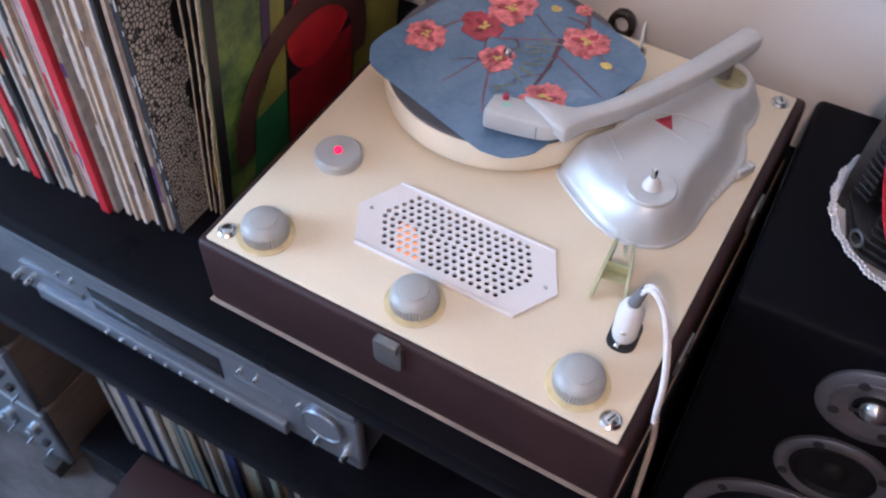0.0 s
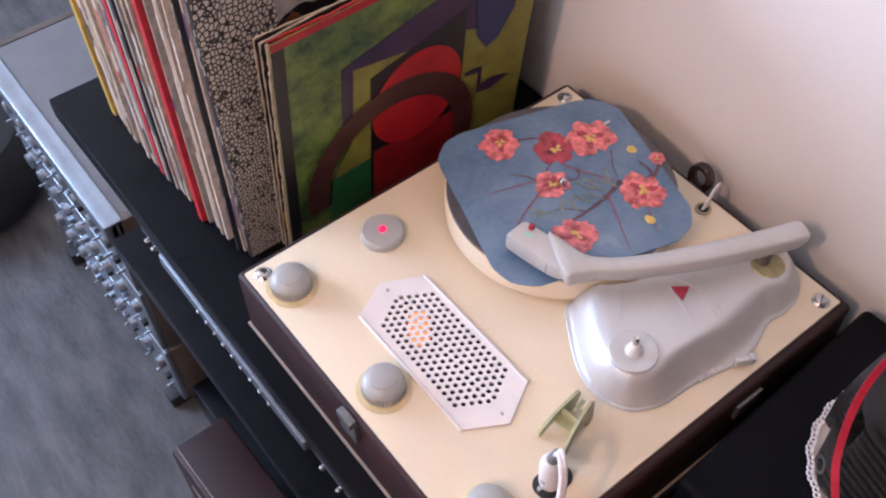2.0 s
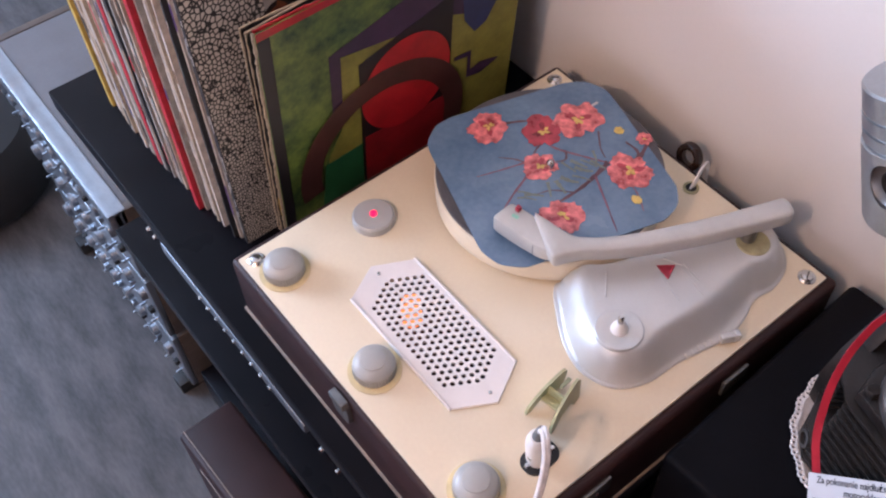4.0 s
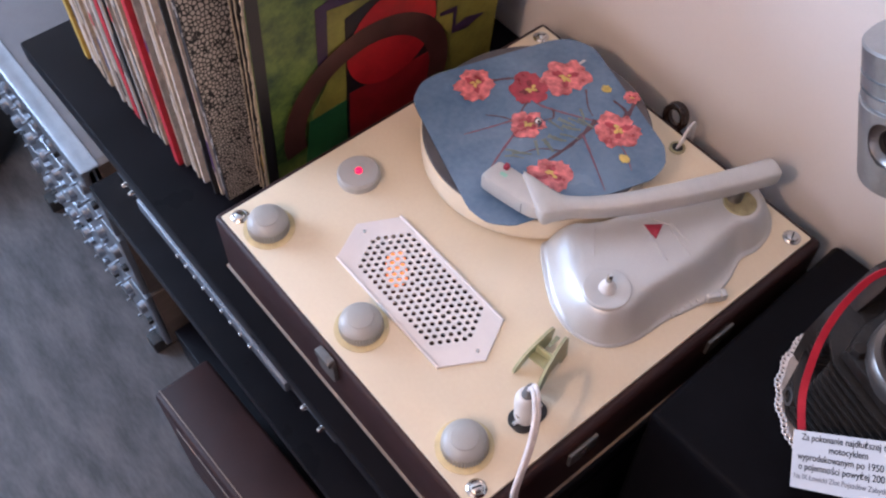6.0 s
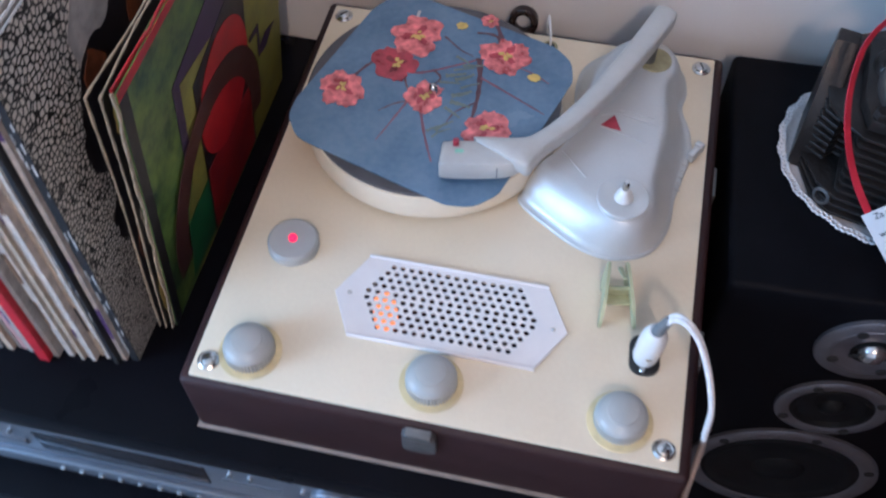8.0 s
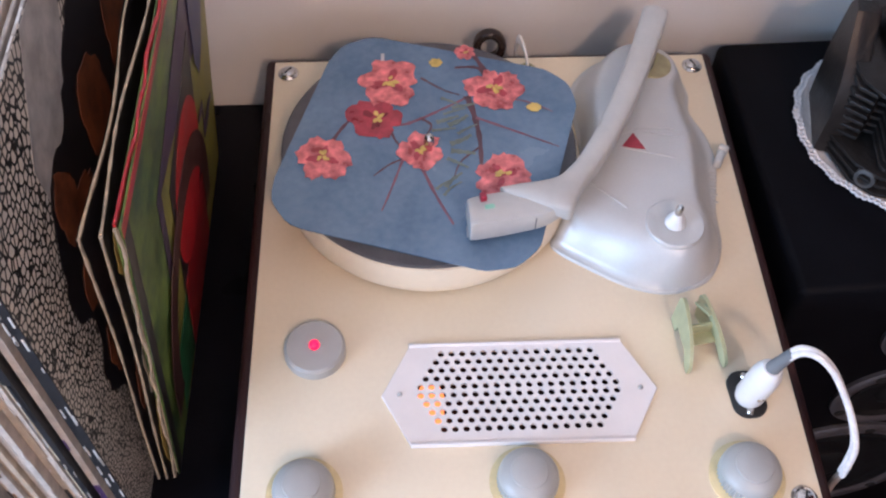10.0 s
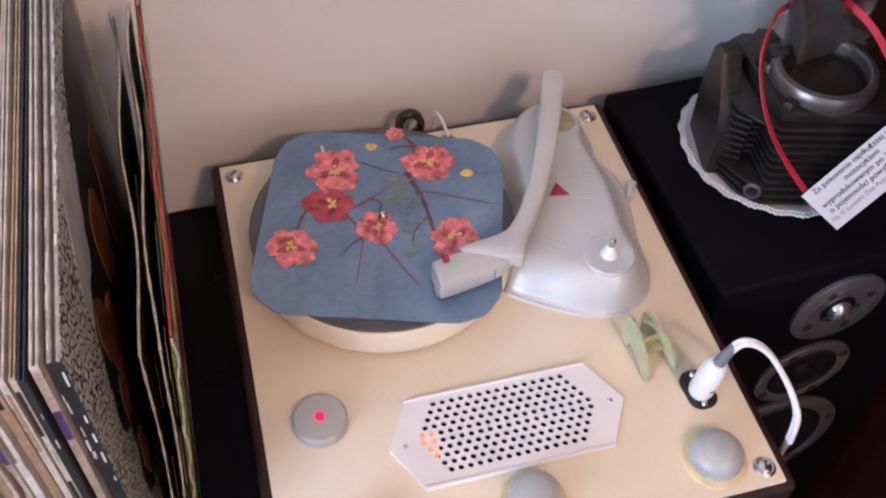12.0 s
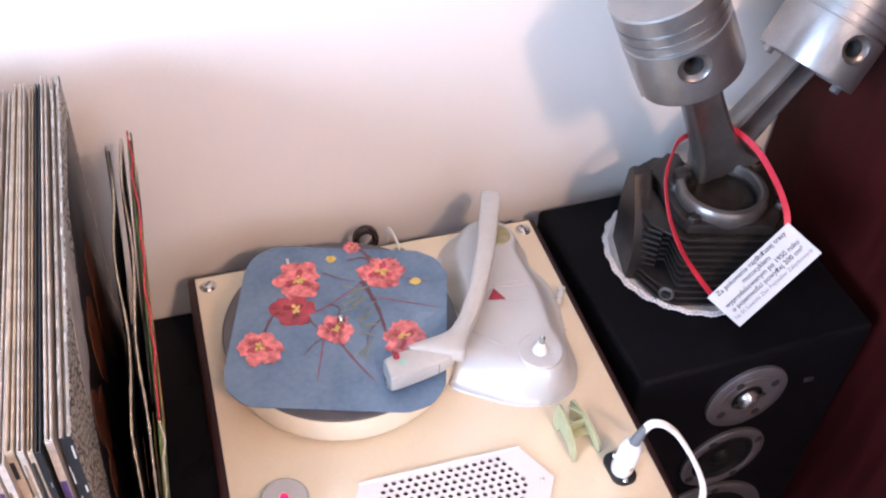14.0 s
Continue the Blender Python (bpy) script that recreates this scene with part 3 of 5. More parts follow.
ARM = [across(0.1420, 0.1805, 0.1450, 0.1765, 0.0552, 0.0500, 0.0003), across(0.1540, 0.1826, 0.1620, 0.1688, 0.0563, 0.0490), across(0.1650, 0.1840, 0.1755, 0.1628, 0.0568, 0.0462), across(0.1735, 0.1862, 0.1838, 0.1622, 0.0566, 0.0425),
       across(0.1795, 0.1890, 0.1880, 0.1712, 0.0560, 0.0430), across(0.1850, 0.1945, 0.1945, 0.1840, 0.0556, 0.0430), across(0.1930, 0.2045, 0.2045, 0.1970, 0.0554, 0.0425), across(0.2065, 0.2270, 0.2195, 0.2205, 0.0555, 0.0420),
       across(0.2215, 0.2570, 0.2360, 0.2510, 0.0562, 0.0420), across(0.2345, 0.2870, 0.2500, 0.2810, 0.0562, 0.0420), across(0.2460, 0.3160, 0.2625, 0.3100, 0.0565, 0.0425), across(0.2535, 0.3360, 0.2705, 0.3305, 0.0565, 0.0435), across(0.2560, 0.3395, 0.2695, 0.3350, 0.0555, 0.0465)]
ta = part("tonearm", loft(ARM, 7), M_arm, rp, "pale grey curved plastic tonearm resting on the record")
ta.data.set_sharp_from_angle(angle=radians(55))
HEAD = [across(0.1215, 0.1725, 0.1222, 0.1550, 0.0500, 0.0375, 0.0002), across(0.1222, 0.1740, 0.1240, 0.1535, 0.0534, 0.0362, 0.0002), across(0.1330, 0.1768, 0.1360, 0.1550, 0.0538, 0.0360, 0.0003), across(0.1500, 0.1798, 0.1540, 0.1580, 0.0538, 0.0368, 0.0003),
        across(0.1650, 0.1822, 0.1700, 0.1615, 0.0534, 0.0385, 0.0003), across(0.1770, 0.1845, 0.1820, 0.1680, 0.0530, 0.0420, 0.0003)]
hs = part("headshell", loft(HEAD, 5), M_arm, ta, "pale pickup head")
part("selector", prism(rounded(0.0040, 0.0046, 0.0008), 0, 0.0048, pose(0.1310, 0.1722, D + 0.0528, 0, 0, 10), bevel=0.0006), M_darkred, hs, "small dark red selector stud")
part("mark", prism(rounded(0.0062, 0.0034, 0.0012), 0, 0.0006, pose(0.1346, 0.1660, D + 0.0538, 0, 0, 10)), M_mint, hs, "small mint green mark")
part("seam", box(-0.0004, -0.0004, 0.0390, 0.0004, 0.0004, 0.0500, 0.0001), M_greyrub, hs).matrix_local = pose(0.1625, 0.1598, D)
post = part("arm_pivot", lathe([(0.0060, D + 0.0290), (0.0060, D + 0.0440), (0, D + 0.0440)], 28, pose(0.2545, 0.3060, 0)), M_latch, ta, "grey pivot post under the arm")
part("stylus", lathe([(0.0012, 0), (0.0008, -0.006), (0, -0.008)], 8, pose(0.1290, 0.1655, D + 0.0400)), M_steel, hs)

# rest clip
cm = pose(0.2575, 0.1010, D, 0, 0, 9)
rc = part("arm_rest", box(-0.0092, -0.0080, 0.0085, 0.0092, 0.0035, 0.0105, 0.0004), M_olive, rp, "olive green forked plastic arm rest")
rc.matrix_local = cm
for s in (-1, 1):
    side = smooth_line([(-0.0215, 0.0010, 0), (-0.0205, 0.0085, 0), (-0.0110, 0.0185, 0), (0.0020, 0.0242, 0), (0.0135, 0.0262, 0), (0.0180, 0.0225, 0), (0.0178, 0.0100, 0), (0.0172, 0.0003, 0)], 4)
    pr = [(v.x, v.y) for v in side] + [(0.0085, 0.0003), (0.0070, 0.0070), (-0.0085, 0.0075), (-0.0165, 0.0010)]
    part("prong", prism(pr, -0.0011, 0.0011, Matrix.Translation((s * 0.0095, 0, 0)) @ pose(0, 0, 0, 0, -s * 4, s * 6) @ NX), M_olive, rc)
part("bridge", box(-0.0080, -0.0010, 0.0100, 0.0080, 0.0012, 0.0190, 0.0005), M_olive, rc)
part("tongue", prism([(-0.0016, 0.0), (0.0016, 0.0), (0.0010, 0.0150), (-0.0010, 0.0150)], -0.0008, 0.0008, pose(0.0010, 0.0125, 0.0240, 28, 0, 188)), M_olive, rc)

# socket
so = part("socket", prism([(p[0], p[1]) for p in rounded(0.020, 0.030, 0.0085, 6)], D, D + 0.0024, pose(0.2815, 0.0635, 0, 0, 0, 4), bevel=0.0006), M_blackm, rp, "black oval cable socket")
for o in (-0.0115, 0.0115):
    part("socket_screw", lathe([(0, D + 0.0024), (0.0024, D + 0.0024), (0.0016, D + 0.0036), (0, D + 0.0039)], 16, pose(0.2815 + 0.05 * o, 0.0635 + o, 0)), M_steel, so)

# latch, hinges, carrying ring
la = part("latch", prism(rounded(0.023, 0.030, 0.006), 0, 0.004, pose(0.147, Y0 - 0.0002, 0.7800, 90, 0, 0), bevel=0.0012), M_latch, rp, "grey metal latch on the front")
part("latch_hook", prism(rounded(0.019, 0.008, 0.002), 0, 0.0065, pose(0.147, Y0 - 0.0002, 0.7920, 90, 0, 0), bevel=0.0015), M_latch, la)
for y in (0.085, 0.232):
    h = part("hinge", box(X1 - 0.0002, y - 0.014, 0.768, X1 + 0.0030, y + 0.014, 0.786, 0.0008), M_latch, rp, "small dull metal hinge plate")
    part("rivet", lathe([(0.0022, 0), (0.0014, 0.0010), (0, 0.0012)], 12, pose(X1 + 0.0030, y, 0.777, 0, 90, 0)), M_steel, h)
gr = part("grommet", lathe([(0.0070, D), (0.0070, D + 0.0012), (0.0050, D + 0.0016), (0.0042, D + 0.0006), (0, D + 0.0004)], 28, pose(0.1760, 0.333, 0)), M_brass, rp, "brass eyelet in the deck")
part("eyelet_hole", lathe([(0, D + 0.0011), (0.0048, D + 0.0011), (0.0046, D + 0.0015), (0, D + 0.0013)], 24, pose(0.1760, 0.333, 0)), M_dark, gr)
part("strap", sweep(smooth_line([(0.1765, 0.333, D), (0.1760, 0.338, D + 0.008), (0.1730, 0.348, D + 0.013), (0.1710, 0.357, D + 0.008), (0.1705, 0.3605, D - 0.02)], 6), rounded(0.0060, 0.0018, 0.0008), up=(1, 0, 0)), M_white, gr, "white strap looped through the eyelet")
part("buckle", sweep(smooth_line([(0.1500 + 0.0095 * math.cos(a), 0.3590 + 0.002 * math.sin(a), D + 0.0005 + 0.0105 * math.sin(a)) for a in [i * math.pi / 6 for i in range(12)]], 4, True), rounded(0.0062, 0.0090, 0.0025, 3), up=(0, 1, 0)), M_buckle, rp, "glossy dark brown carrying loop at the back")

# ---- the card record on the platter ----
FZ = D + 0.0322
rec = thing("card_record", "blue square card record with pink blossom print, lying on the platter", "record", at=(*C, FZ))
oc = []
for i, (x, y) in enumerate(rounded(0.1745, 0.1745, 0.034, 9)):
    k = 1 + 0.004 * math.sin(1.7 * i)
    oc.append((k * (x * math.cos(radians(-17)) - y * math.sin(radians(-17))), k * (x * math.sin(radians(-17)) + y * math.cos(radians(-17)))))
part("card", prism(oc, 0, 0.0009), M_flexi, rec, "blue printed card")


def blot(x, y, r, z, g, squash=0.86, turn=0.0, bm=None, n=18, rag=0.16):
    """A ragged spot of print."""
    pts2 = []
    for i in range(n):
        a = 2 * math.pi * i / n
        q = r * (1 + g.uniform(-rag, rag))
        u, v = q * math.cos(a), q * squash * math.sin(a)
        pts2.append((x + u * math.cos(turn) - v * math.sin(turn), y + u * math.sin(turn) + v * math.cos(turn)))
    return prism(pts2, z, z + 0.00012, bm=bm)


def blossom(x, y, r, main, shade, seed, petals=6):
    """A printed blossom: ruffled petals, some in shade, round a yellow heart."""
    g = random.Random(seed)
    lit, dim = bmesh.new(), bmesh.new()
    for i in range(petals):
        a = 2 * math.pi * (i + g.uniform(-0.22, 0.22)) / petals + seed
        q = r * g.uniform(0.36, 0.54)
        blot(x + q * math.cos(a), y + q * math.sin(a), r * g.uniform(0.46, 0.62), 0.00130 + 0.00003 * i, g, g.uniform(0.70, 1.0), a, lit)
        if i % 2 == 0:
            blot(x + 0.62 * q * math.cos(a + 0.5), y + 0.62 * q * math.sin(a + 0.5), r * g.uniform(0.20, 0.32), 0.00165, g, 0.5, a + 0.4, dim, 12, 0.3)
    fl = part("blossom", lit, main, rec, smooth=False)
    part("petal_shade", dim, shade, fl, smooth=False)
    heart = bmesh.new()
    for i in range(7):
        a = g.uniform(0, 6.28)
        blot(x + g.uniform(0.05, 0.24) * r * math.cos(a), y + g.uniform(0.05, 0.24) * r * math.sin(a), r * g.uniform(0.07, 0.13), 0.00185 + 0.00002 * i, g, 0.7, a, heart, 8, 0.25)
    part("blossom_heart", heart, M_yellow, fl, smooth=False)


def twig(pp, w, z, material=None, name="twig"):
    bm2 = bmesh.new()
    L = smooth_line([(x, y, 0) for x, y in pp], 5)
    a, b = [], []
    for i, p in enumerate(L):
        d = (L[min(i + 1, len(L) - 1)] - L[max(i - 1, 0)]).normalized()
        s = Vector((-d.y, d.x, 0)) * w * (1 - 0.6 * i / len(L)) * (1 + 0.25 * math.sin(2.1 * i + 40 * p.x))
        a.append(bm2.verts.new((p.x + s.x, p.y + s.y, z)))
        b.append(bm2.verts.new((p.x - s.x, p.y - s.y, z)))
    for i in range(len(L) - 1):
        bm2.faces.new((a[i], a[i + 1], b[i + 1], b[i]))
    return part(name, bm2, material or M_twig, rec, smooth=False)


tz = 0.00105
for pp, w, mm in (([(-0.066, -0.002), (-0.056, 0.017), (-0.044, 0.030), (-0.034, 0.036)], 0.0014, M_twig), ([(-0.034, 0.020), (-0.018, 0.017), (-0.005, 0.022), (0.011, 0.031), (0.027, 0.041), (0.043, 0.056)], 0.0013, M_twigred),
                  ([(0.027, 0.042), (0.031, 0.024), (0.0335, 0.002), (0.033, -0.025)], 0.0024, M_twig), ([(0.032, 0.022), (0.056, 0.010), (0.085, -0.005)], 0.0010, M_twigred), ([(-0.004, 0.022), (0.002, 0.016), (-0.001, 0.008)], 0.0011, M_twig),
                  ([(-0.026, 0.016), (-0.023, 0.006), (-0.019, -0.002)], 0.0011, M_twig), ([(-0.016, -0.012), (-0.026, -0.017), (-0.036, -0.026)], 0.0009, M_twig), ([(-0.017, -0.012), (-0.024, -0.034), (-0.031, -0.054)], 0.0009, M_twigred),
                  ([(-0.006, -0.018), (0.003, -0.043), (0.013, -0.066)], 0.0012, M_twigred), ([(0.044, 0.052), (0.036, 0.068), (0.020, 0.069)], 0.0018, M_twig), ([(-0.004, 0.060), (0.011, 0.048), (0.022, 0.043)], 0.0008, M_twig), ([(0.044, 0.056), (0.036, 0.076), (0.030, 0.086)], 0.0022, M_twig),
                  ([(0.033, -0.004), (0.020, -0.016), (0.015, -0.030)], 0.0008, M_twig), ([(0.045, 0.040), (0.066, 0.036), (0.084, 0.026)], 0.0008, M_twigred)):
    tz += 0.00001
    twig(pp, w, tz, mm)
g = random.Random(5)
for i, (x, y) in enumerate([(0.013, 0.021), (0.020, 0.020), (0.021, 0.003), (0.018, -0.017), (0.015, -0.031), (0.014, -0.038), (0.010, 0.012), (0.024, 0.033), (0.016, 0.036), (0.022, -0.008), (0.026, 0.012), (0.010, -0.034), (0.018, 0.028)]):
    a = g.uniform(-0.6, 0.9)
    dx, dy = 0.008 * math.cos(a), 0.008 * math.sin(a)
    twig([(x - dx, y - dy), (x + 0.002 * math.sin(i), y), (x + dx, y + dy)], g.uniform(0.0010, 0.0022), 0.00122 + i * 0.000005, M_leaf, "leaf")
for i, (x, y, r, mm, sh) in enumerate(((-0.025, 0.056, 0.0215, M_petal, M_petal2), (-0.034, 0.024, 0.0185, M_petal2, M_petal3), (-0.069, -0.010, 0.0190, M_petal, M_petal2), (-0.006, -0.006, 0.0155, M_petal, M_petal2),
                                       (0.046, 0.049, 0.0195, M_petal, M_petal2), (0.046, -0.028, 0.0180, M_petal, M_petal2), (0.028, 0.0840, 0.0075, M_petal, M_petal2))):
    blossom(x, y, r, mm, sh, i + 1)
g = random.Random(9)
for x, y in ((0.007, 0.074), (0.0715, 0.030)):
    part("bud", blot(x, y, 0.0048, 0.00130, g), M_yellow, rec, smooth=False)
for x, y in ((-0.030, 0.080), (0.022, -0.072)):
    part("pale_mark", box(x - 0.0012, y - 0.004, 0.0012, x + 0.0012, y + 0.004, 0.00135), M_card, rec, smooth=False)

# ---- plug and flex ----
plug = thing("power_cord", "white plug with grey boot and white flex, in the deck", "cable")
pmx = pose(0.2815, 0.0615, D + 0.0026, 5, 2, 0)
part("plug_body", lathe([(0, 0), (0.0078, 0), (0.0086, 0.004), (0.0088, 0.026), (0.0084, 0.033), (0.0070, 0.0385), (0.0052, 0.042), (0, 0.042)], 36, pmx), M_white, plug, "white plastic plug body")
part("plug_screw", lathe([(0.0022, 0), (0.0015, 0.0008), (0, 0.0009)], 14, pmx @ pose(0.0006, -0.0083, 0.015, 90, 0, 0)), M_steel, plug)
e = pmx @ Vector((0, 0, 0.0395))
cordpts = smooth_line([e, e + Vector((0.0018, -0.001, 0.010)), (0.2878, 0.0558, 0.8640), (0.2918, 0.0538, 0.8702), (0.2980, 0.0495, 0.8715), (0.3055, 0.0435, 0.8660), (0.3125, 0.0345, 0.8555), (0.3180, 0.0245, 0.8440), (0.3215, 0.0165, 0.8310), (0.3225, 0.0135, 0.8160), (0.3236, 0.0130, 0.802)], 7)
part("boot", sweep(cordpts[1:15], circle(0.0044, 12), scales=[(1.0 - 0.025 * i,) * 2 for i in range(14)]), M_greyrub, plug, "grey rubber boot")
for s in (-1, 1):
    off = [p + Vector((0.0, 0.0014 * s, 0.0)) for p in cordpts[12:]]
    part("flex", sweep(off, circle(0.0019, 8)), M_cord, plug, "white textile flex")
tail = smooth_line([(0.3240, 0.0130, 0.803), (0.3270, 0.0150, 0.770), (0.3300, 0.006, 0.700), (0.3360, -0.012, 0.60), (0.345, -0.02, 0.45), (0.35, 0.0, 0.2), (0.37, 0.03, 0.006), (0.43, 0.06, 0.004)], 8)
part("flex_tail", sweep(tail, circle(0.0022, 8)), M_cord2, plug, "tan flex hanging beside the case")

# ---- record sleeves ----
SL = 0.315


def sleeve(x, y, z, th, size, cover, edge, label, lean=0.0, twist=0.0, group="record sleeves standing on the cabinet", name="record_sleeve", spine=None):
    """A card sleeve standing on its edge: two covers, a folded spine and the disc's paper between."""
    s = thing(name, label, "record sleeve", group, at=(x, y, z), rot=(0, lean, twist))
    t = th / 2
    part("cover", box(-t, 0, 0, -t * 0.35, size, size, min(0.0005, th * 0.12), 1), cover, s)
    part("cover", box(t * 0.35, 0, 0, t, size, size, min(0.0005, th * 0.12), 1), cover, s)
    part("inner_paper", box(-t * 0.35, 0.0012, 0.001, t * 0.35, size - 0.002, size - 0.006), edge, s)
    if spine is not None:
        part("spine", box(-t, -0.0006, 0.0004, t, 0.0006, size - 0.0006), spine, s)
    return s


cols = {}


def col(name, rgb):
    if name not in cols:
        cols[name] = mat("card_" + name.replace(" ", "_"), rgb, 0.55, var=0.25, scale=70, rvar=0.15)
    return cols[name]


PAL = [("white", (0.56, 0.495, 0.43)), ("cream", (0.49, 0.39, 0.285)), ("pale grey", (0.37, 0.345, 0.315)), ("red", (0.46, 0.016, 0.028)), ("black", (0.02, 0.02, 0.022)), ("purple", (0.10, 0.06, 0.20)), ("ochre yellow", (0.50, 0.33, 0.06)),
       ("pale green", (0.28, 0.31, 0.25)), ("pink", (0.42, 0.25, 0.24)), ("brown", (0.16, 0.09, 0.05)), ("navy", (0.03, 0.04, 0.12)), ("tan", (0.33, 0.235, 0.155))]
STRETCH = [(-0.106, "white black cream white"), (-0.122, "cream white white cream"), (-0.159, "white cream tan white cream pale_grey"), (-0.176, "pink pale_grey white cream pale_grey"), (-0.1895, "black pale_grey cream"), (-0.224, "pale_grey pale_green white"),
           (-0.260, "pale_grey white cream white pale_green white"), (-0.322, "cream white pale_grey cream tan white"), (-0.352, "white cream"), (-0.420, "brown tan cream black")]
MARKED = [(-0.1505, "red"), (-0.210, "black"), (-0.2275, "red"), (-0.334, "ochre_yellow")]  # single sleeves that stand out in the row
g = random.Random(11)
pal = {n.replace(" ", "_"): (n, c) for n, c in PAL}
x = -0.0905
i = -1
while x > -0.390:
    i += 1
    keys = next(k for e, k in STRETCH if x > e + 0.001).split()
    key = keys[i % len(keys)]
    if MARKED and x - 0.0065 < MARKED[0][0]:
        key = MARKED.pop(0)[1]
    th = 0.0082 if key in ("red", "ochre_yellow") else g.uniform(0.0026, 0.0050)
    x -= th / 2
    n, rgb = pal[key]
    y = 0.0125 + 0.010 * max(0, 1 - i / 26) + g.uniform(-0.0035, 0.0035) + 0.5 * max(0, -0.342 - x)
    if key in ("red", "ochre_yellow"):
        y = 0.0100
    lab = "worn %s cardboard record sleeve standing on its edge" % n
    sleeve(x, y, SH, th, SL + g.uniform(-0.003, 0.002), col(n, rgb), M_paper, lab, lean=1.4 - 0.05 * i + g.uniform(-0.12, 0.12), twist=g.uniform(-0.3, 0.3), spine=col(n, rgb))
    sl = scene.objects["record_sleeve" if i == 0 else "record_sleeve.%03d" % i]
    if key not in ("red", "ochre_yellow"):
        z = g.uniform(0.0, 0.06)
        pn = g.choice(("black", "purple", "brown", "red", "navy", "tan", "black"))
        while z < 0.30:
            hgt = min(g.uniform(0.008, 0.05), 0.305 - z)
            if g.random() < 0.55:
                part("spine_print", box(-th * 0.44, -0.0010, z, th * g.choice((-0.2, 0.1, 0.44)), -0.0004, z + hgt), col(pn, dict(PAL)[pn]), sl, smooth=False)
            z += hgt + g.uniform(0.006, 0.06)
    x -= th / 2 + 0.0012

# the pebble-patterned sleeve at the end of the row
bw = sleeve(-0.0845, 0.0245, SH, 0.0058, SL, col("pale grey", (0.30, 0.30, 0.30)), M_paper, "black and white pebble-patterned record sleeve with a rusty figure", lean=1.3)
part("spine", box(-0.0030, -0.0006, 0.0, 0.0030, 0.0004, SL - 0.0006), col("black", (0.02, 0.02, 0.022)), bw, "black spine")


def printed(name, pts, level, material, parent, x0):
    """A printed area, as a skin on a sleeve's outer side; points along the side and up."""
    return part(name, prism(pts, 0, 0.00025, Matrix.Translation((x0 + level * 0.0003, 0, 0)) @ NX), material, parent, smooth=False)


def ragged_outline(cx, cy, rx, ry, n, rag, seed):
    q = random.Random(seed)
    return [(cx + rx * (1 + q.uniform(-rag, rag)) * math.cos(2 * math.pi * i / n), cy + ry * (1 + q.uniform(-rag, rag)) * math.sin(2 * math.pi * i / n)) for i in range(n)]


bx = 0.0032
printed("pebble_print", [(0.0002, 0.0002), (SL - 0.0002, 0.0002), (SL - 0.0002, SL - 0.0002), (0.0002, SL - 0.0002)], -1, M_pebble, bw, bx)
printed("white_panel", [(0.064, 0.268), (0.066, 0.246), (0.103, 0.246), (0.136, 0.266), (0.165, 0.3145), (0.104, 0.3145)], 0, col("pale grey", (0.30, 0.30, 0.30)), bw, bx)


def frayed(pts, step, rag, seed):
    """An outline with more points between its corners, all a little astray."""
    q = random.Random(seed)
    out = []
    for (ya, za), (yb, zb) in zip(pts, pts[1:] + pts[:1]):
        n = max(1, int(math.hypot(yb - ya, zb - za) / step))
        out += [(ya + (yb - ya) * k / n + q.uniform(-rag, rag), za + (zb - za) * k / n + q.uniform(-rag, rag)) for k in range(n)]
    return out


printed("dark_figure", frayed([(0.134, 0.272), (0.103, 0.250), (0.077, 0.253), (0.062, 0.244), (0.052, 0.221), (0.039, 0.198), (0.042, 0.174), (0.054, 0.160), (0.049, 0.143), (0.038, 0.134), (0.039, 0.112), (0.052, 0.092), (0.110, 0.075), (0.300, 0.050), (0.300, 0.290), (0.200, 0.300)], 0.006, 0.0022, 3), 1, M_ablack, bw, bx)
for k, (y, z, ry, rz) in enumerate(((0.078, 0.226, 0.017, 0.020), (0.094, 0.196, 0.020, 0.022), (0.068, 0.176, 0.012, 0.014), (0.062, 0.122, 0.013, 0.020), (0.150, 0.215, 0.028, 0.040), (0.215, 0.190, 0.030, 0.060))):
    printed("rust_figure", frayed(ragged_outline(y, z, ry, rz, 12, 0.25, k + 4), 0.004, 0.0018, k), 2, M_orange, bw, bx)


def chips(parent, th, size, seed, count=46):
    """Small pale chips where the print has worn off a sleeve's spine and top edge."""
    q = random.Random(seed)
    bm = bmesh.new()
    for k in range(count):
        a, b = q.uniform(0.002, size - 0.014), q.uniform(0.002, 0.012)
        w = th * q.uniform(0.08, 0.20)
        c = q.choice((-1, 1)) * (th / 2 - w / 2) * q.uniform(0.6, 1.0)
        if k % 2:
            box(c - w / 2, -0.0011, a, c + w / 2, 0.0002, a + b, bm=bm)
        else:
            box(c - w / 2, a, size - 0.0010, c + w / 2, a + b, size + 0.0003, bm=bm)
    return part("worn_edge", bm, M_wear, parent, "pale worn chips along the edges", smooth=False, kind="stuff")


chips(bw, 0.0058, SL, 70, 70)
for k in range(9):
    row = scene.objects["record_sleeve" if k == 0 else "record_sleeve.%03d" % k]
    chips(row, 0.0030, SL - 0.003, 71 + k, 12)

# three small sleeves leaning apart from the row
GS = 0.268


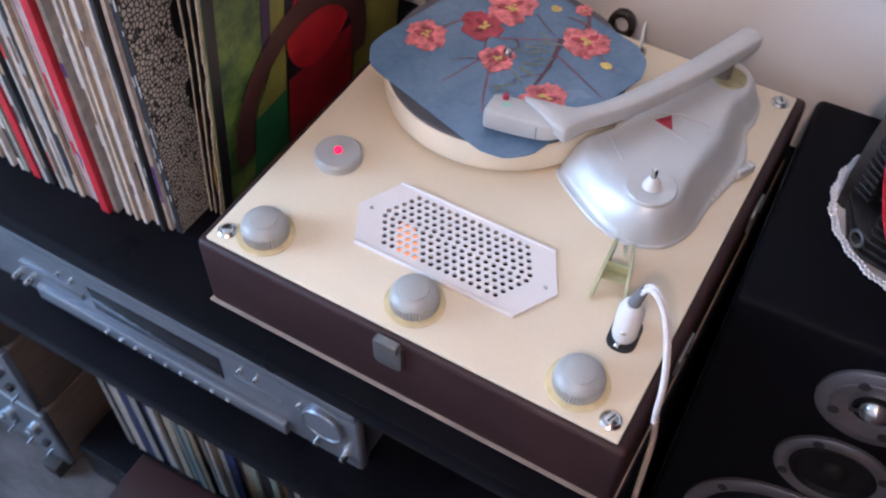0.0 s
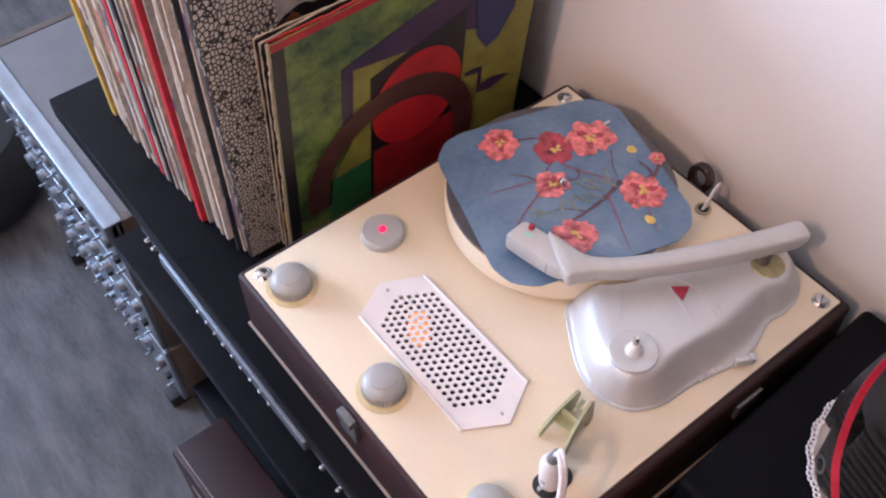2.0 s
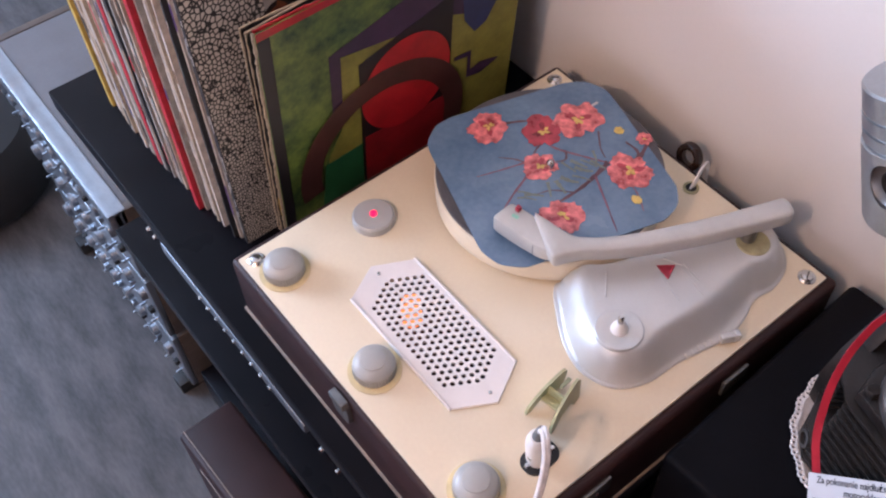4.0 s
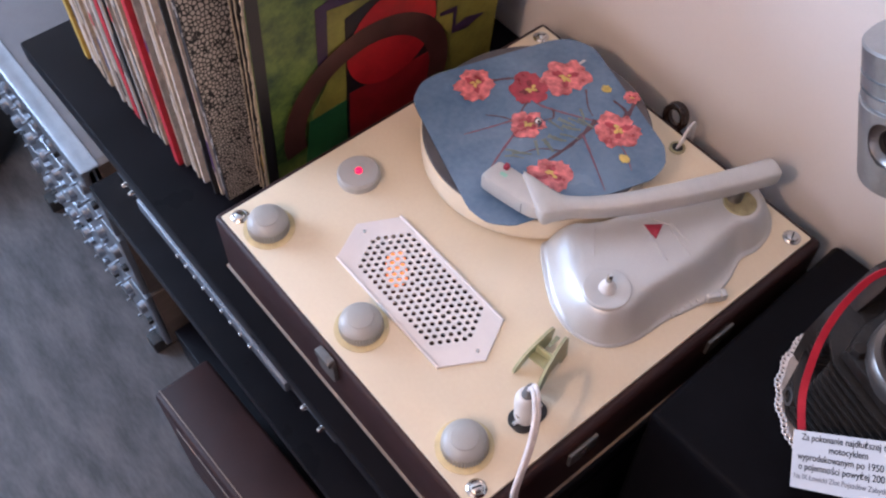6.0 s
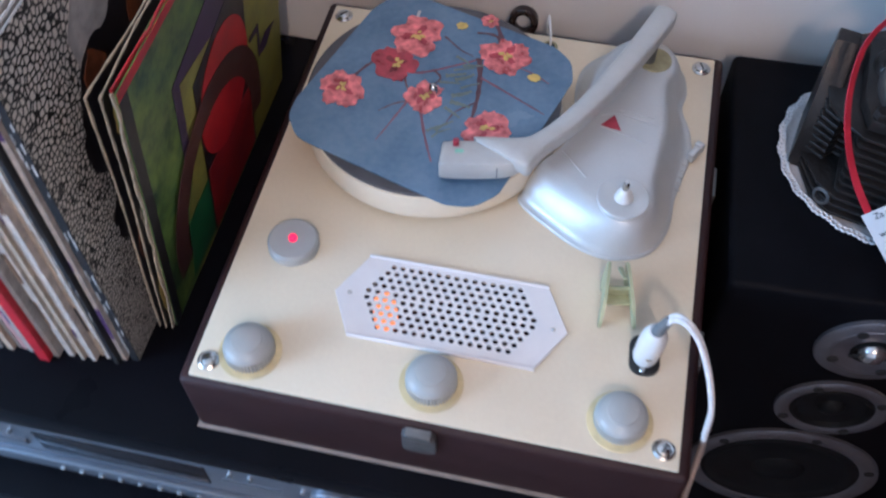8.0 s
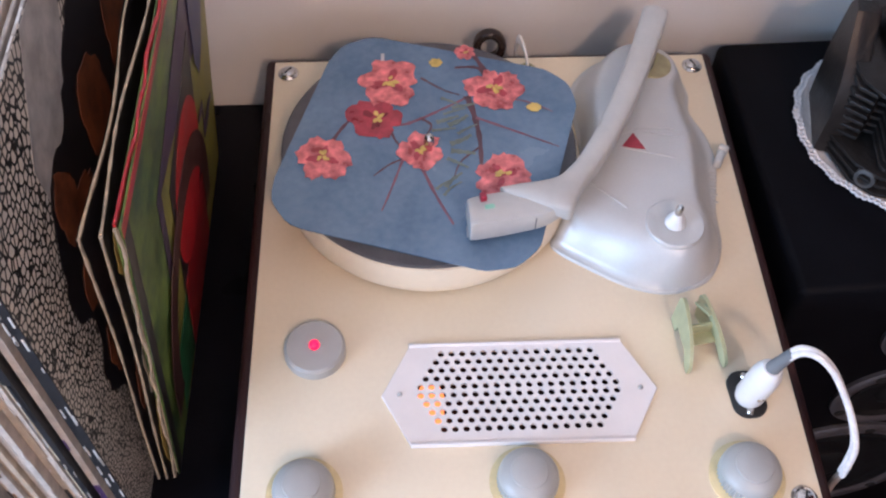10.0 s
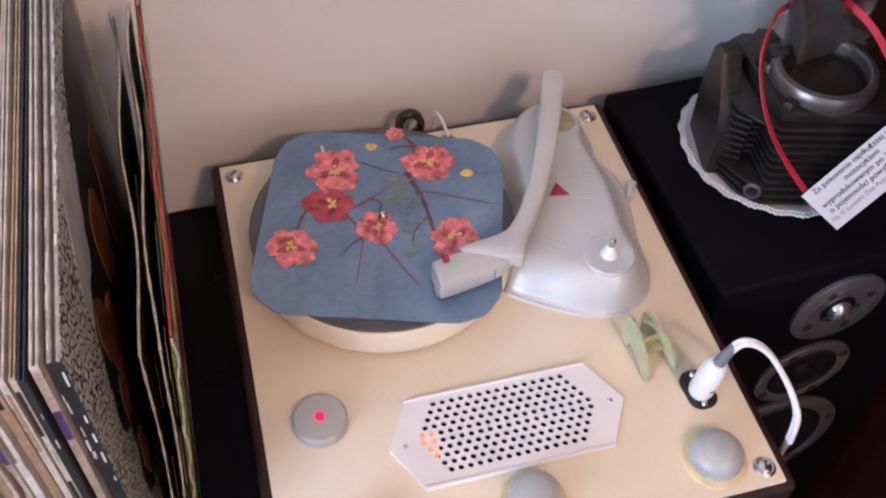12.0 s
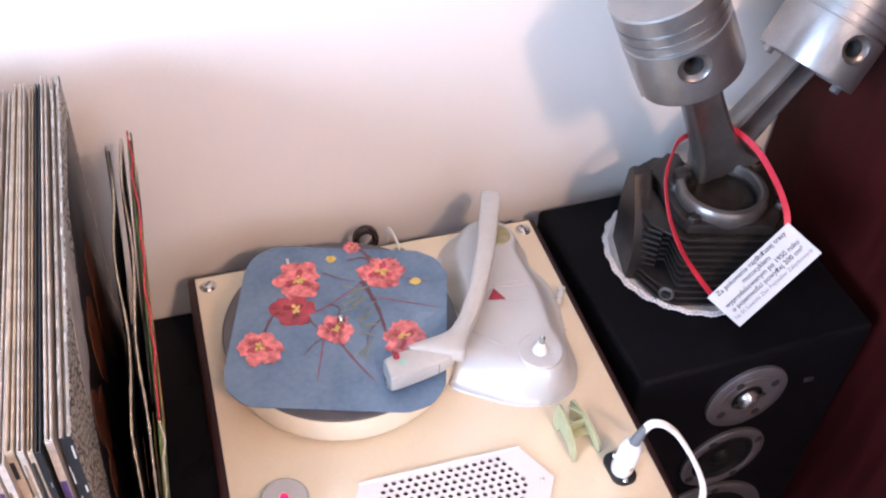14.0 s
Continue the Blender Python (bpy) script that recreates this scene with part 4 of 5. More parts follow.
def worn_strip(parent, pts, w, material, seed, name="worn_edge"):
    """A frayed pale edge along a line in the sleeve's plane, wandering a little to its sides."""
    q2 = random.Random(seed)
    L = smooth_line([(q2.uniform(-0.0012, 0.0012), y, z) for y, z in pts], 4)
    L = [Vector((p.x, p.y + q2.uniform(-0.0004, 0.0004), p.z + q2.uniform(-0.0004, 0.0004))) for p in L]
    return part(name, sweep(L, rounded(w, 0.0014, 0.0004, 2), up=(1, 0, 0.01), scales=[(q2.uniform(0.6, 1.25), q2.uniform(0.7, 1.3)) for _ in L]), material, parent, smooth=False)


def wavy_sleeve(x, size, material, label, lean, twist, amp, seed):
    """A thin sleeve gone wavy, with torn edges."""
    q2 = random.Random(seed)
    s = thing("record_sleeve", label, "record sleeve", "record sleeves standing on the cabinet", at=(x, 0.057, SH), rot=(0, lean, twist))
    bm = bmesh.new()
    n = 26
    for side, o in ((0, -0.0011), (1, 0.0011)):
        gv = []
        for iy in range(n + 1):
            row = []
            for iz in range(n + 1):
                y, z = size * iy / n, size * iz / n
                e = q2.uniform(-0.0012, 0.0006) if iy in (0, n) else 0
                f = q2.uniform(-0.0020, 0.0006) if iz == n else 0
                f += 0.016 * max(0, math.sin(17 * y / size + seed)) ** 2 * (y / size) ** 3 if iz == n else 0
                wob = amp * math.sin(11 * y / size + seed) * (z / size) + amp * 0.7 * math.sin(7 * z / size + 2 * seed) * (z / size)
                row.append(bm.verts.new((o + wob, y + e, z + f)))
            gv.append(row)
        for iy in range(n):
            for iz in range(n):
                bm.faces.new((gv[iy][iz], gv[iy + 1][iz], gv[iy + 1][iz + 1], gv[iy][iz + 1]))
    part("cover", bm, material, s)
    for k2 in (0, 1):
        if k2 == 0:
            L = [(amp * math.sin(seed) * (z / size) + amp * 0.7 * math.sin(7 * z / size + 2 * seed) * (z / size), -0.0005, z) for z in [size * i / 14 for i in range(15)]]
        else:
            L = [(amp * math.sin(11 * y / size + seed) + amp * 0.7 * math.sin(7 + 2 * seed), y, size - 0.0005) for y in [size * i / 14 for i in range(15)]]
        L = smooth_line(L, 3)
        part("worn_edge", sweep(L, rounded(0.0020, 0.0013, 0.0004, 2), up=(1, 0, 0.01), scales=[(q2.uniform(0.6, 1.3), q2.uniform(0.6, 1.3)) for _ in L]), M_paper, s, smooth=False)
    return s


ye = wavy_sleeve(-0.0725, 0.266, M_ablack, "torn dark sleeve with yellow and rust print, leaning", 6.4, -0.3, 0.0016, 2)
for i, (u, v, a2, b2) in enumerate(((0.011, 0.052, 0.010, 0.048), (0.012, 0.240, 0.009, 0.020))):
    printed("yellow_patch", ragged_outline(u, v, a2, b2, 16, 0.2, i), 4, M_tan, ye, 0.0016)
for i, (u, v, a2, b2) in enumerate(((0.009, 0.135, 0.008, 0.034), (0.013, 0.200, 0.006, 0.018), (0.060, 0.252, 0.030, 0.008), (0.150, 0.255, 0.040, 0.007))):
    printed("cream_patch", ragged_outline(u, v, a2, b2, 16, 0.3, i + 5), 5, M_paper, ye, 0.0016)
bt = wavy_sleeve(-0.0775, 0.263, M_ablack, "thin torn black record sleeve leaning beside the row", 6.1, 0.5, 0.0018, 5)
for i, (u, v, a2, b2) in enumerate(((0.008, 0.110, 0.007, 0.030), (0.012, 0.215, 0.007, 0.022), (0.090, 0.250, 0.035, 0.008))):
    printed("rust_patch", ragged_outline(u, v, a2, b2, 16, 0.3, i + 11), 4, M_orange, bt, 0.0016)
gs = sleeve(-0.0665, 0.0590, SH, 0.0036, GS, M_agreen, M_paper, "green record sleeve with abstract red, black and purple print, leaning", lean=6.6)
q = 0.0018
worn_strip(gs, [(-0.0004, GS * i / 16) for i in range(17)], 0.0040, M_paper, 31)
worn_strip(gs, [(GS * i / 16, GS + 0.0002) for i in range(17)], 0.0040, M_ared, 32)


def oval(cx, cy, rx, ry, a0, a1, n):
    return [(cx + rx * math.cos(radians(a0 + (a1 - a0) * i / n)), cy + ry * math.sin(radians(a0 + (a1 - a0) * i / n))) for i in range(n + 1)]


printed("red_border", [(0.0005, 0.2675), (0.267, 0.2675), (0.267, 0.2615), (0.0005, 0.2595)], 0, M_ared, gs, q)
printed("dark_border", [(0.0005, 0.0), (0.0105, 0.0), (0.0115, 0.2590), (0.0005, 0.2590)], 0, M_ablack, gs, q)
printed("mustard_panel", [(0.052, 0.0), (0.267, 0.0), (0.267, 0.235), (0.200, 0.238), (0.188, 0.180), (0.070, 0.199), (0.068, 0.110), (0.052, 0.080)], 0, M_ayellow, gs, q)
printed("purple_band", [(0.060, 0.135), (0.070, 0.135), (0.071, 0.2000), (0.190, 0.1785), (0.216, 0.166), (0.222, 0.245), (0.196, 0.242), (0.060, 0.207)], 1, M_apurple, gs, q)
printed("black_panel", [(0.088, 0.180), (0.188, 0.205), (0.190, 0.004), (0.0895, 0.004)], 2, M_ablack, gs, q)
printed("red_panel", [(0.092, 0.082), (0.186, 0.078), (0.187, 0.006), (0.092, 0.006)], 3, M_adred, gs, q)
printed("red_disc", oval(0.1385, 0.128, 0.0490, 0.0555, 0, 352, 44), 4, M_ared, gs, q)
printed("emerald_panel", [(0.040, 0.010), (0.0885, 0.010), (0.0885, 0.076), (0.048, 0.074)], 3, M_agreen2, gs, q)
printed("navy_shape", [(0.198, 0.255), (0.243, 0.255), (0.243, 0.178), (0.228, 0.150), (0.215, 0.144), (0.202, 0.165), (0.197, 0.205)], 4, M_ablue, gs, q)
printed("zigzag", [(0.193, 0.123), (0.213, 0.121), (0.214, 0.094), (0.226, 0.098), (0.250, 0.090), (0.228, 0.082), (0.210, 0.086), (0.2095, 0.115), (0.193, 0.1185)], 4, M_apurple, gs, q)
printed("brown_arc", oval(0.113, 0.058, 0.0940, 0.1010, -12, 192, 44) + oval(0.113, 0.058, 0.0715, 0.0760, 192, -12, 44), 6, M_abrown, gs, q)

# ---- loudspeaker ----
SPX, SPY, SPZ = 0.452, 0.139, 0.797
sp = thing("loudspeaker", "black floor-standing loudspeaker with silver-ringed drivers", "loudspeaker", at=(SPX, SPY, 0), rot=(0, 0, 2.2))
part("cabinet", box(-0.118, 0.0, 0.0, 0.118, 0.228, SPZ, 0.006, 3), M_ash, sp, "black vinyl wrapped cabinet")


def driver(name, z, x, r, inner, cone_depth, material, screws, label, dome=None, dome_mat=None):
    m = pose(x, -0.0002, z, 90, 0, 0)
    d = part(name, lathe([(inner, 0.0005), (r, 0.0005), (r, 0.0035), (r - 0.002, 0.005), (inner + 0.003, 0.005), (inner, 0.0035)], 72, m), material, sp, label)
    part("cone", lathe([(inner, 0.003), (inner * 0.97, 0.0046), (inner * 0.90, 0.0050), (inner * 0.84, 0.003), (inner * 0.80, 0.0018), (inner * 0.34, 0.0008), (inner * 0.30, 0.0035), (inner * 0.15, 0.0062), (0, 0.0066)], 56, m), M_cone, d)
    for i in range(screws):
        a = 2 * math.pi * (i + 0.35) / screws
        part("screw", lathe([(0.0042, 0.0048), (0.0042, 0.0058), (0.0016, 0.0060), (0, 0.0052)], 16, m @ pose((r + inner) / 2 * math.cos(a), (r + inner) / 2 * math.sin(a), 0)), M_dark, d)
    return d, m


tw, m = driver("tweeter", 0.7395, -0.0015, 0.0408, 0.0155, 0.004, M_ringmet, 4, "silver tweeter plate")
part("flare", lathe([(0.0310, 0.0049), (0.0300, 0.0056), (0.0285, 0.0050), (0.018, 0.0049)], 56, m), M_ringmet, tw)
part("dome", lathe([(0.0105, 0.004), (0.0098, 0.0075), (0.0070, 0.0105), (0.0035, 0.0120), (0, 0.0124)], 36, m), M_dome, tw, "bright silver dome")
part("bridge", box(-0.0165, -0.0014, 0.0062, 0.0165, 0.0014, 0.0076), M_dark, tw).matrix_local = m @ pose(0, 0, 0, 0, 0, 15)
driver("midrange", 0.6405, 0.0005, 0.0450, 0.0330, 0.01, M_ringmet, 4, "grey ringed midrange driver")
driver("woofer", 0.503, -0.005, 0.0860, 0.0700, 0.02, M_ringmet, 6, "grey ringed woofer")
driver("second_woofer", 0.322, -0.005, 0.0860, 0.0700, 0.02, M_ringmet, 6, "grey ringed woofer")
part("badge", box(0.062, -0.002, 0.735, 0.072, 0.0002, 0.740, 0.0006), M_dark, sp)

# ---- lace doily ----
DC = (0.4430, 0.2675)
do = thing("lace_doily", "round white lace doily under the engine trophy", "doily", at=(*DC, SPZ))
bm = bmesh.new()
prof = [(0.0, 0.0003), (0.066, 0.0003), (0.0735, 0.0009), (0.0755, 0.0022), (0.0770, 0.0030), (0.0755, 0.0036), (0.0735, 0.0022), (0.066, 0.0016), (0.0, 0.0016)]
lathe(prof, 144, None, bm)
for v in bm.verts:
    r = math.hypot(v.co.x, v.co.y)
    if r > 0.070:
        w = math.atan2(v.co.y, v.co.x)
        k = 1 + 0.012 * math.sin(24 * w) + 0.012 * math.sin(3 * w + 1)
        v.co.x, v.co.y = v.co.x * k, v.co.y * k
        v.co.z += 0.0012 * (1 + math.sin(24 * w + 0.7)) * (r - 0.070) / 0.01 + 0.0010 * (1 + math.sin(5 * w)) * (r - 0.070) / 0.01
part("cloth", bm, M_lace, do)
bm = bmesh.new()
for i in range(120):
    a = 2 * math.pi * i / 120
    k = 1 + 0.012 * math.sin(24 * a) + 0.012 * math.sin(3 * a + 1)
    lathe([(0.0012, 0.0008), (0.0024, 0.0014), (0.0028, 0.0026), (0.0020, 0.0034), (0.0012, 0.0026)], 8, pose(0.0785 * k * math.cos(a), 0.0785 * k * math.sin(a), 0.0010 + 0.0010 * (1 + math.sin(5 * a))), bm)
part("lace_edge", bm, M_lace, do, "scalloped lace edge", kind="stuff")

# ---- engine trophy: finned cylinder, two rods and pistons ----
EX, EY, EZ = 0.449, 0.264, SPZ + 0.0016
en = thing("engine_trophy", "trophy made of a finned motorcycle cylinder with two rods and pistons", "trophy", at=(EX, EY, EZ), rot=(0, 0, 0))


def fin_outline(f, s, notch):
    """A fin's outline; f: how far the front face stands out, s: how far the sides do; with a gap beside the front."""
    pts = [(-0.034, -f), (0.040, -f), (0.052, -f + 0.007), (s - 0.004, -0.034), (s, -0.020), (s, 0.040), (s - 0.016, 0.056), (-0.044, 0.056), (-s - 0.006, 0.040), (-s - 0.010, -0.016), (-s - 0.004, -0.034)]
    if notch:
        return pts + [(-0.052, -0.040), (-0.047, -0.031), (-0.041, -0.032), (-0.037, -f + 0.003)]
    return pts + [(-0.050, -f + 0.009)]


BM = pose(-0.002, -0.011, 0)
part("barrel", lathe([(0, 0.0), (0.0365, 0.0), (0.0365, 0.084), (0.0360, 0.0885), (0.0350, 0.0900), (0.0325, 0.0895), (0.0315, 0.0870), (0.0310, 0.020), (0, 0.020)], 64, BM), M_castiron, en, "dark cast iron barrel")
part("liner", lathe([(0.0305, 0.086), (0.0335, 0.0945), (0.0315, 0.0955), (0.0298, 0.0935), (0.0294, 0.022), (0.0300, 0.0215)], 64, BM), M_bore, en, "bright machined liner")
for i in range(11):
    z = 0.004 + i * 0.0066
    b = prism(fin_outline(0.0690 - 0.0014 * i, 0.064 - 0.0008 * abs(i - 3), 2 < i < 10), z, z + 0.0025, pose(0, 0, 0, 0, 0, -15), bevel=0.0006)
    part("fin", b, M_castiron, en)
part("head_flange", prism([(-0.044, -0.030), (-0.034, -0.050), (0.040, -0.051), (0.050, -0.036), (0.056, 0.024), (0.042, 0.046), (-0.036, 0.048), (-0.054, 0.026)], 0.0755, 0.0855, pose(0, 0, 0, 0, 0, -15), bevel=0.003), M_castiron, en)
cut(en.children[-1], lathe([(0, 0.05), (0.0340, 0.05), (0.0340, 0.12), (0, 0.12)], 48, BM))
for x, y in ((-0.030, 0.012), (0.048, 0.024)):
    part("bolt_lug", lathe([(0, 0.078), (0.0150, 0.078), (0.0145, 0.0900), (0.0125, 0.0925), (0, 0.0925)], 28, pose(x, y, 0)), M_castiron, en)
    part("bolt", lathe([(0.0085, 0.0915), (0.0085, 0.0985), (0.0060, 0.1005), (0, 0.1010)], 6, pose(x, y, 0, 0, 0, 20)), M_castiron, en)
for x, y in ((0.044, -0.036), (-0.040, -0.034)):
    part("stud", lathe([(0.0058, 0.080), (0.0058, 0.0880), (0.0045, 0.090), (0, 0.0905)], 6, pose(x, y, 0)), M_castiron, en)
# tall side web on the barrel, with a shoulder that runs down to the fins
part("side_web", prism([(-0.022, 0.0), (0.034, 0.0), (0.037, 0.050), (0.031, 0.088), (0.024, 0.097), (0.013, 0.096), (0.004, 0.084), (-0.014, 0.062), (-0.024, 0.036)], -0.009, 0.007, Matrix.Translation((-0.066, 0.006, 0.001)) @ pose(0, 0, 0, 0, 0, -12) @ NX, bevel=0.0030), M_castiron, en)
part("port", lathe([(0.0070, 0.0), (0.0070, 0.006), (0.0045, 0.0063), (0.0042, 0.002), (0, 0.002)], 24, pose(-0.054, -0.046, 0.012, 80, 0, -40)), M_rod, en, "small threaded port")


def rod(a, b, w):
    """A forged rod from a, where it flares into its big end, to b: rounded edges and a shallow hollow down its face."""
    a, b = Vector(a), Vector(b)
    pts = [a.lerp(b, t) for t in (0, 0.05, 0.10, 0.16, 0.24, 0.5, 0.75, 0.9, 1)]
    half = [(0.0, 0.40), (0.30, 0.42), (0.55, 0.52), (0.72, 0.58), (0.88, 0.52), (0.98, 0.30), (1.0, 0.0)]
    pr = [(u * w, v * w) for u, v in half] + [(u * w, -v * w) for u, v in half[-2::-1]]
    pr += [(-u * w, -v * w) for u, v in half[1:]] + [(-u * w, v * w) for u, v in half[-2:0:-1]]
    return sweep(pts, pr[::-1], up=(0, -1, 0), scales=[(2.1, 1.5), (1.72, 1.42), (1.42, 1.32), (1.20, 1.22), (1.06, 1.12), (0.94, 1.04), (0.90, 1.0), (0.92, 1.0), (1.1, 1.05)])


def piston(m, r, h, pin_turn, name):
    """A piston whose skirt's middle is at m's origin, its axis along m's z; its pin hole is turned by pin_turn."""
    p = part(name, lathe([(0, h * 0.85), (r * 0.84, h * 0.85), (r * 0.84, 0.004), (r * 0.86, 0.0), (r * 0.985, 0.0), (r, 0.002), (r, h * 0.58), (r * 0.985, h * 0.585), (r * 0.95, h * 0.588), (r * 0.95, h * 0.612), (r * 0.985, h * 0.615), (r * 0.985, h * 0.68), (r * 0.95, h * 0.683), (r * 0.95, h * 0.702), (r * 0.985, h * 0.705),
                          (r * 0.985, h * 0.79), (r * 0.95, h * 0.793), (r * 0.95, h * 0.812), (r * 0.98, h * 0.815), (r * 0.98, h * 0.975), (r * 0.95, h * 0.99), (r * 0.5, h * 1.01), (0, h * 1.015)], 72, m), M_piston, en, "grey aluminium piston with ring grooves")
    pin = m @ pose(0, 0, 0, 0, 0, pin_turn) @ pose(0, -r + 0.0035, 0.0300, 90, 0, 0)
    cut(p, lathe([(0, -0.008), (0.0125, -0.008), (0.0125, 0.02), (0, 0.02)], 40, pin))
    part("pin_boss", lathe([(0.0074, -0.0100), (0.0076, -0.0012), (0.0108, -0.0004), (0.0124, 0.0010), (0.0126, -0.0100)], 40, pin), M_rod, p, "recessed pin boss")
    part("pin_bore", lathe([(0.0076, -0.0040), (0.0060, -0.0080), (0.0058, -0.0300), (0, -0.0300)], 28, pin), M_dark, p)
    for s in (-1, 1):
        part("skirt_lug", box(-0.004, -0.003, -0.006, 0.004, 0.003, 0.004, 0.0012), M_piston, p).matrix_local = m @ pose(0, 0, 0, 0, 0, pin_turn) @ pose(s * r * 0.90, 0, 0)
    return p


def upright(base, axis, front):
    """A frame at base with z along axis and -y towards front."""
    z = Vector(axis).normalized()
    y = -Vector(front)
    y = (y - z * y.dot(z)).normalized()
    x = y.cross(z)
    return Matrix(((x.x, y.x, z.x, base[0]), (x.y, y.y, z.y, base[1]), (x.z, y.z, z.z, base[2]), (0, 0, 0, 1)))


part("connecting_rod", rod((0.014, 0.022, 0.088), (-0.075, 0.000, 0.262), 0.0180), M_rod, en, "forged steel connecting rod")
part("connecting_rod", rod((0.010, 0.036, 0.080), (0.080, 0.028, 0.207), 0.0175), M_rod, en, "forged steel connecting rod")
part("rod_end", lathe([(0.0322, -0.004), (0.0395, -0.004), (0.0408, 0.002), (0.0404, 0.0085), (0.0385, 0.0112), (0.0345, 0.0118), (0.0328, 0.0108), (0.0322, 0.0085), (0.0322, -0.004)], 56, BM @ pose(0, 0, 0.0860)), M_rod, en, "wide ring end of the rod")
piston(upright((-0.0648, -0.0095, 0.2272), (-0.440, 0.115, 0.890), (-0.2079, -0.9779, 0.0236)), 0.0420, 0.0800, 0, "piston")
piston(pose(0.0690, 0.0230, 0.1870, -12.0, 33.5, 0), 0.0450, 0.0760, -13, "piston")

# ---- prize tag on a ribbon ----
pt = thing("prize_tag", "white printed card on a red ribbon hung round the trophy", "tag")
A, Bv = Vector((0.4150, 0.1840, 0.8320)), Vector((0.4710, 0.1880, 0.9010))
Cv = Vector((0.4350, 0.1625, 0.8170))
U = (Bv - A)
V = (Cv - A)
ul, vl = U.length, V.length
un = U.normalized()
wn2 = un.cross(V).normalized()
vn = wn2.cross(un)
if wn2.y > 0:
    wn2 = -wn2
CM = Matrix((( un.x, -vn.x, wn2.x, A.x), (un.y, -vn.y, wn2.y, A.y), (un.z, -vn.z, wn2.z, A.z), (0, 0, 0, 1)))
vl = V.dot(vn)
part("card", prism([(-0.002, 0.002), (ul + 0.002, 0.002), (ul + 0.002, -vl - 0.003), (-0.002, -vl - 0.003)], -0.0003, 0.0003, CM), M_card, pt, "white card with printed lines", smooth=False)


def words(text, x, y, size, material):
    cu = bpy.data.curves.new("words", "FONT")
    cu.body, cu.size, cu.align_x, cu.extrude = text, size, "CENTER", 0.00005
    cu.offset = 0.00006
    tmp = new("tmp_words", cu)
    bpy.context.view_layer.update()
    me = bpy.data.meshes.new_from_object(tmp.evaluated_get(bpy.context.evaluated_depsgraph_get()))
    bpy.data.objects.remove(tmp)
    bpy.data.curves.remove(cu)
    me.materials.append(material)
    ob = new("printed_line", me)
    ob.parent = pt
    ob.matrix_local = CM @ pose(x, y, 0.0006)
    return ob


for k, (t, s, mm) in enumerate((("Za pokonanie najdłuższej trasy", 0.0062, M_ink), ("motocyklem", 0.0062, M_ink), ("wyprodukowanym po 1950 roku", 0.0062, M_ink), ("o pojemności powyżej 200 cm³", 0.0062, M_ink), ("Na IX Łowicki Zlot Pojazdów Zabytkowych", 0.0049, M_ink2))):
    words(t, ul / 2, -0.0040 - k * 0.0064, s, mm)
rb = [(-0.0026, 0.0), (0.0026, 0.0), (0.0026, 0.0006), (-0.0026, 0.0006)]
part("ribbon", sweep(smooth_line([A + Vector((0.005, 0.001, -0.003)), (0.403, 0.196, 0.851), (0.393, 0.210, 0.867), (0.387, 0.222, 0.882), (0.384, 0.234, 0.897), (0.384, 0.245, 0.911), (0.386, 0.253, 0.922), (0.392, 0.261, 0.931), (0.408, 0.278, 0.934), (0.440, 0.297, 0.925)], 6), rb, up=(0.6, -0.8, 0.2)), M_ribbon, pt, "red satin ribbon")
part("ribbon", sweep(smooth_line([(0.440, 0.297, 0.925), (0.464, 0.290, 0.928), (0.476, 0.262, 0.924), (0.479, 0.228, 0.914), (0.474, 0.200, 0.908), Bv + Vector((0, 0, -0.002))], 8), rb, up=(-0.4, -0.8, 0.3)), M_ribbon, pt, "red satin ribbon")

# ---- silver receiver on the middle shelf ----
rv = thing("receiver", "slim silver disc player with a dark display, on the middle shelf", "disc player", at=(0, 0, 0.500))
part("housing", box(-0.340, 0.004, 0.014, 0.094, 0.320, 0.126, 0.002), M_amptop, rv)
fp = part("front_panel", box(-0.350, -0.006, 0.026, 0.102, 0.006, 0.131, 0.004, 3), M_alu2, rv, "brushed silver front panel")
part("top_lip", box(-0.350, -0.0095, 0.118, 0.102, -0.004, 0.1335, 0.003), M_alu2, fp, "rounded upper lip")
part("display", box(-0.204, -0.0072, 0.062, -0.047, 0.0, 0.098, 0.001), M_display, fp, "smoked display window")
part("step", box(-0.284, -0.013, 0.030, 0.024, -0.004, 0.050, 0.003), M_alu2, fp, "lower ledge with small keys")
part("disc_tray", box(-0.300, -0.0082, 0.066, -0.216, -0.002, 0.076, 0.0012), M_alu2, fp, "closed disc tray front")
part("slot_line", box(-0.034, -0.0072, 0.078, 0.020, -0.005, 0.081), M_alu, fp)
for i in range(9):
    part("key", box(-0.193 + i * 0.0186, -0.0155, 0.037, -0.188 + i * 0.0186, -0.012, 0.041, 0.001), M_dome, fp)
for x, z in ((-0.243, 0.090), (-0.226, 0.090), (-0.024, 0.0955), (-0.006, 0.0955), (0.040, 0.092)):
    part("button", lathe([(0.0026, 0), (0.0024, 0.003), (0, 0.0034)], 14, pose(x, -0.006, z, 90, 0, 0)), M_dome, fp)
part("dial", lathe([(0.0215, 0), (0.0215, 0.004), (0.0200, 0.0058), (0.0188, 0.0045), (0, 0.0047)], 44, pose(0.0665, -0.006, 0.086, 90, 0, 0)), M_alu2, fp, "round silver dial")
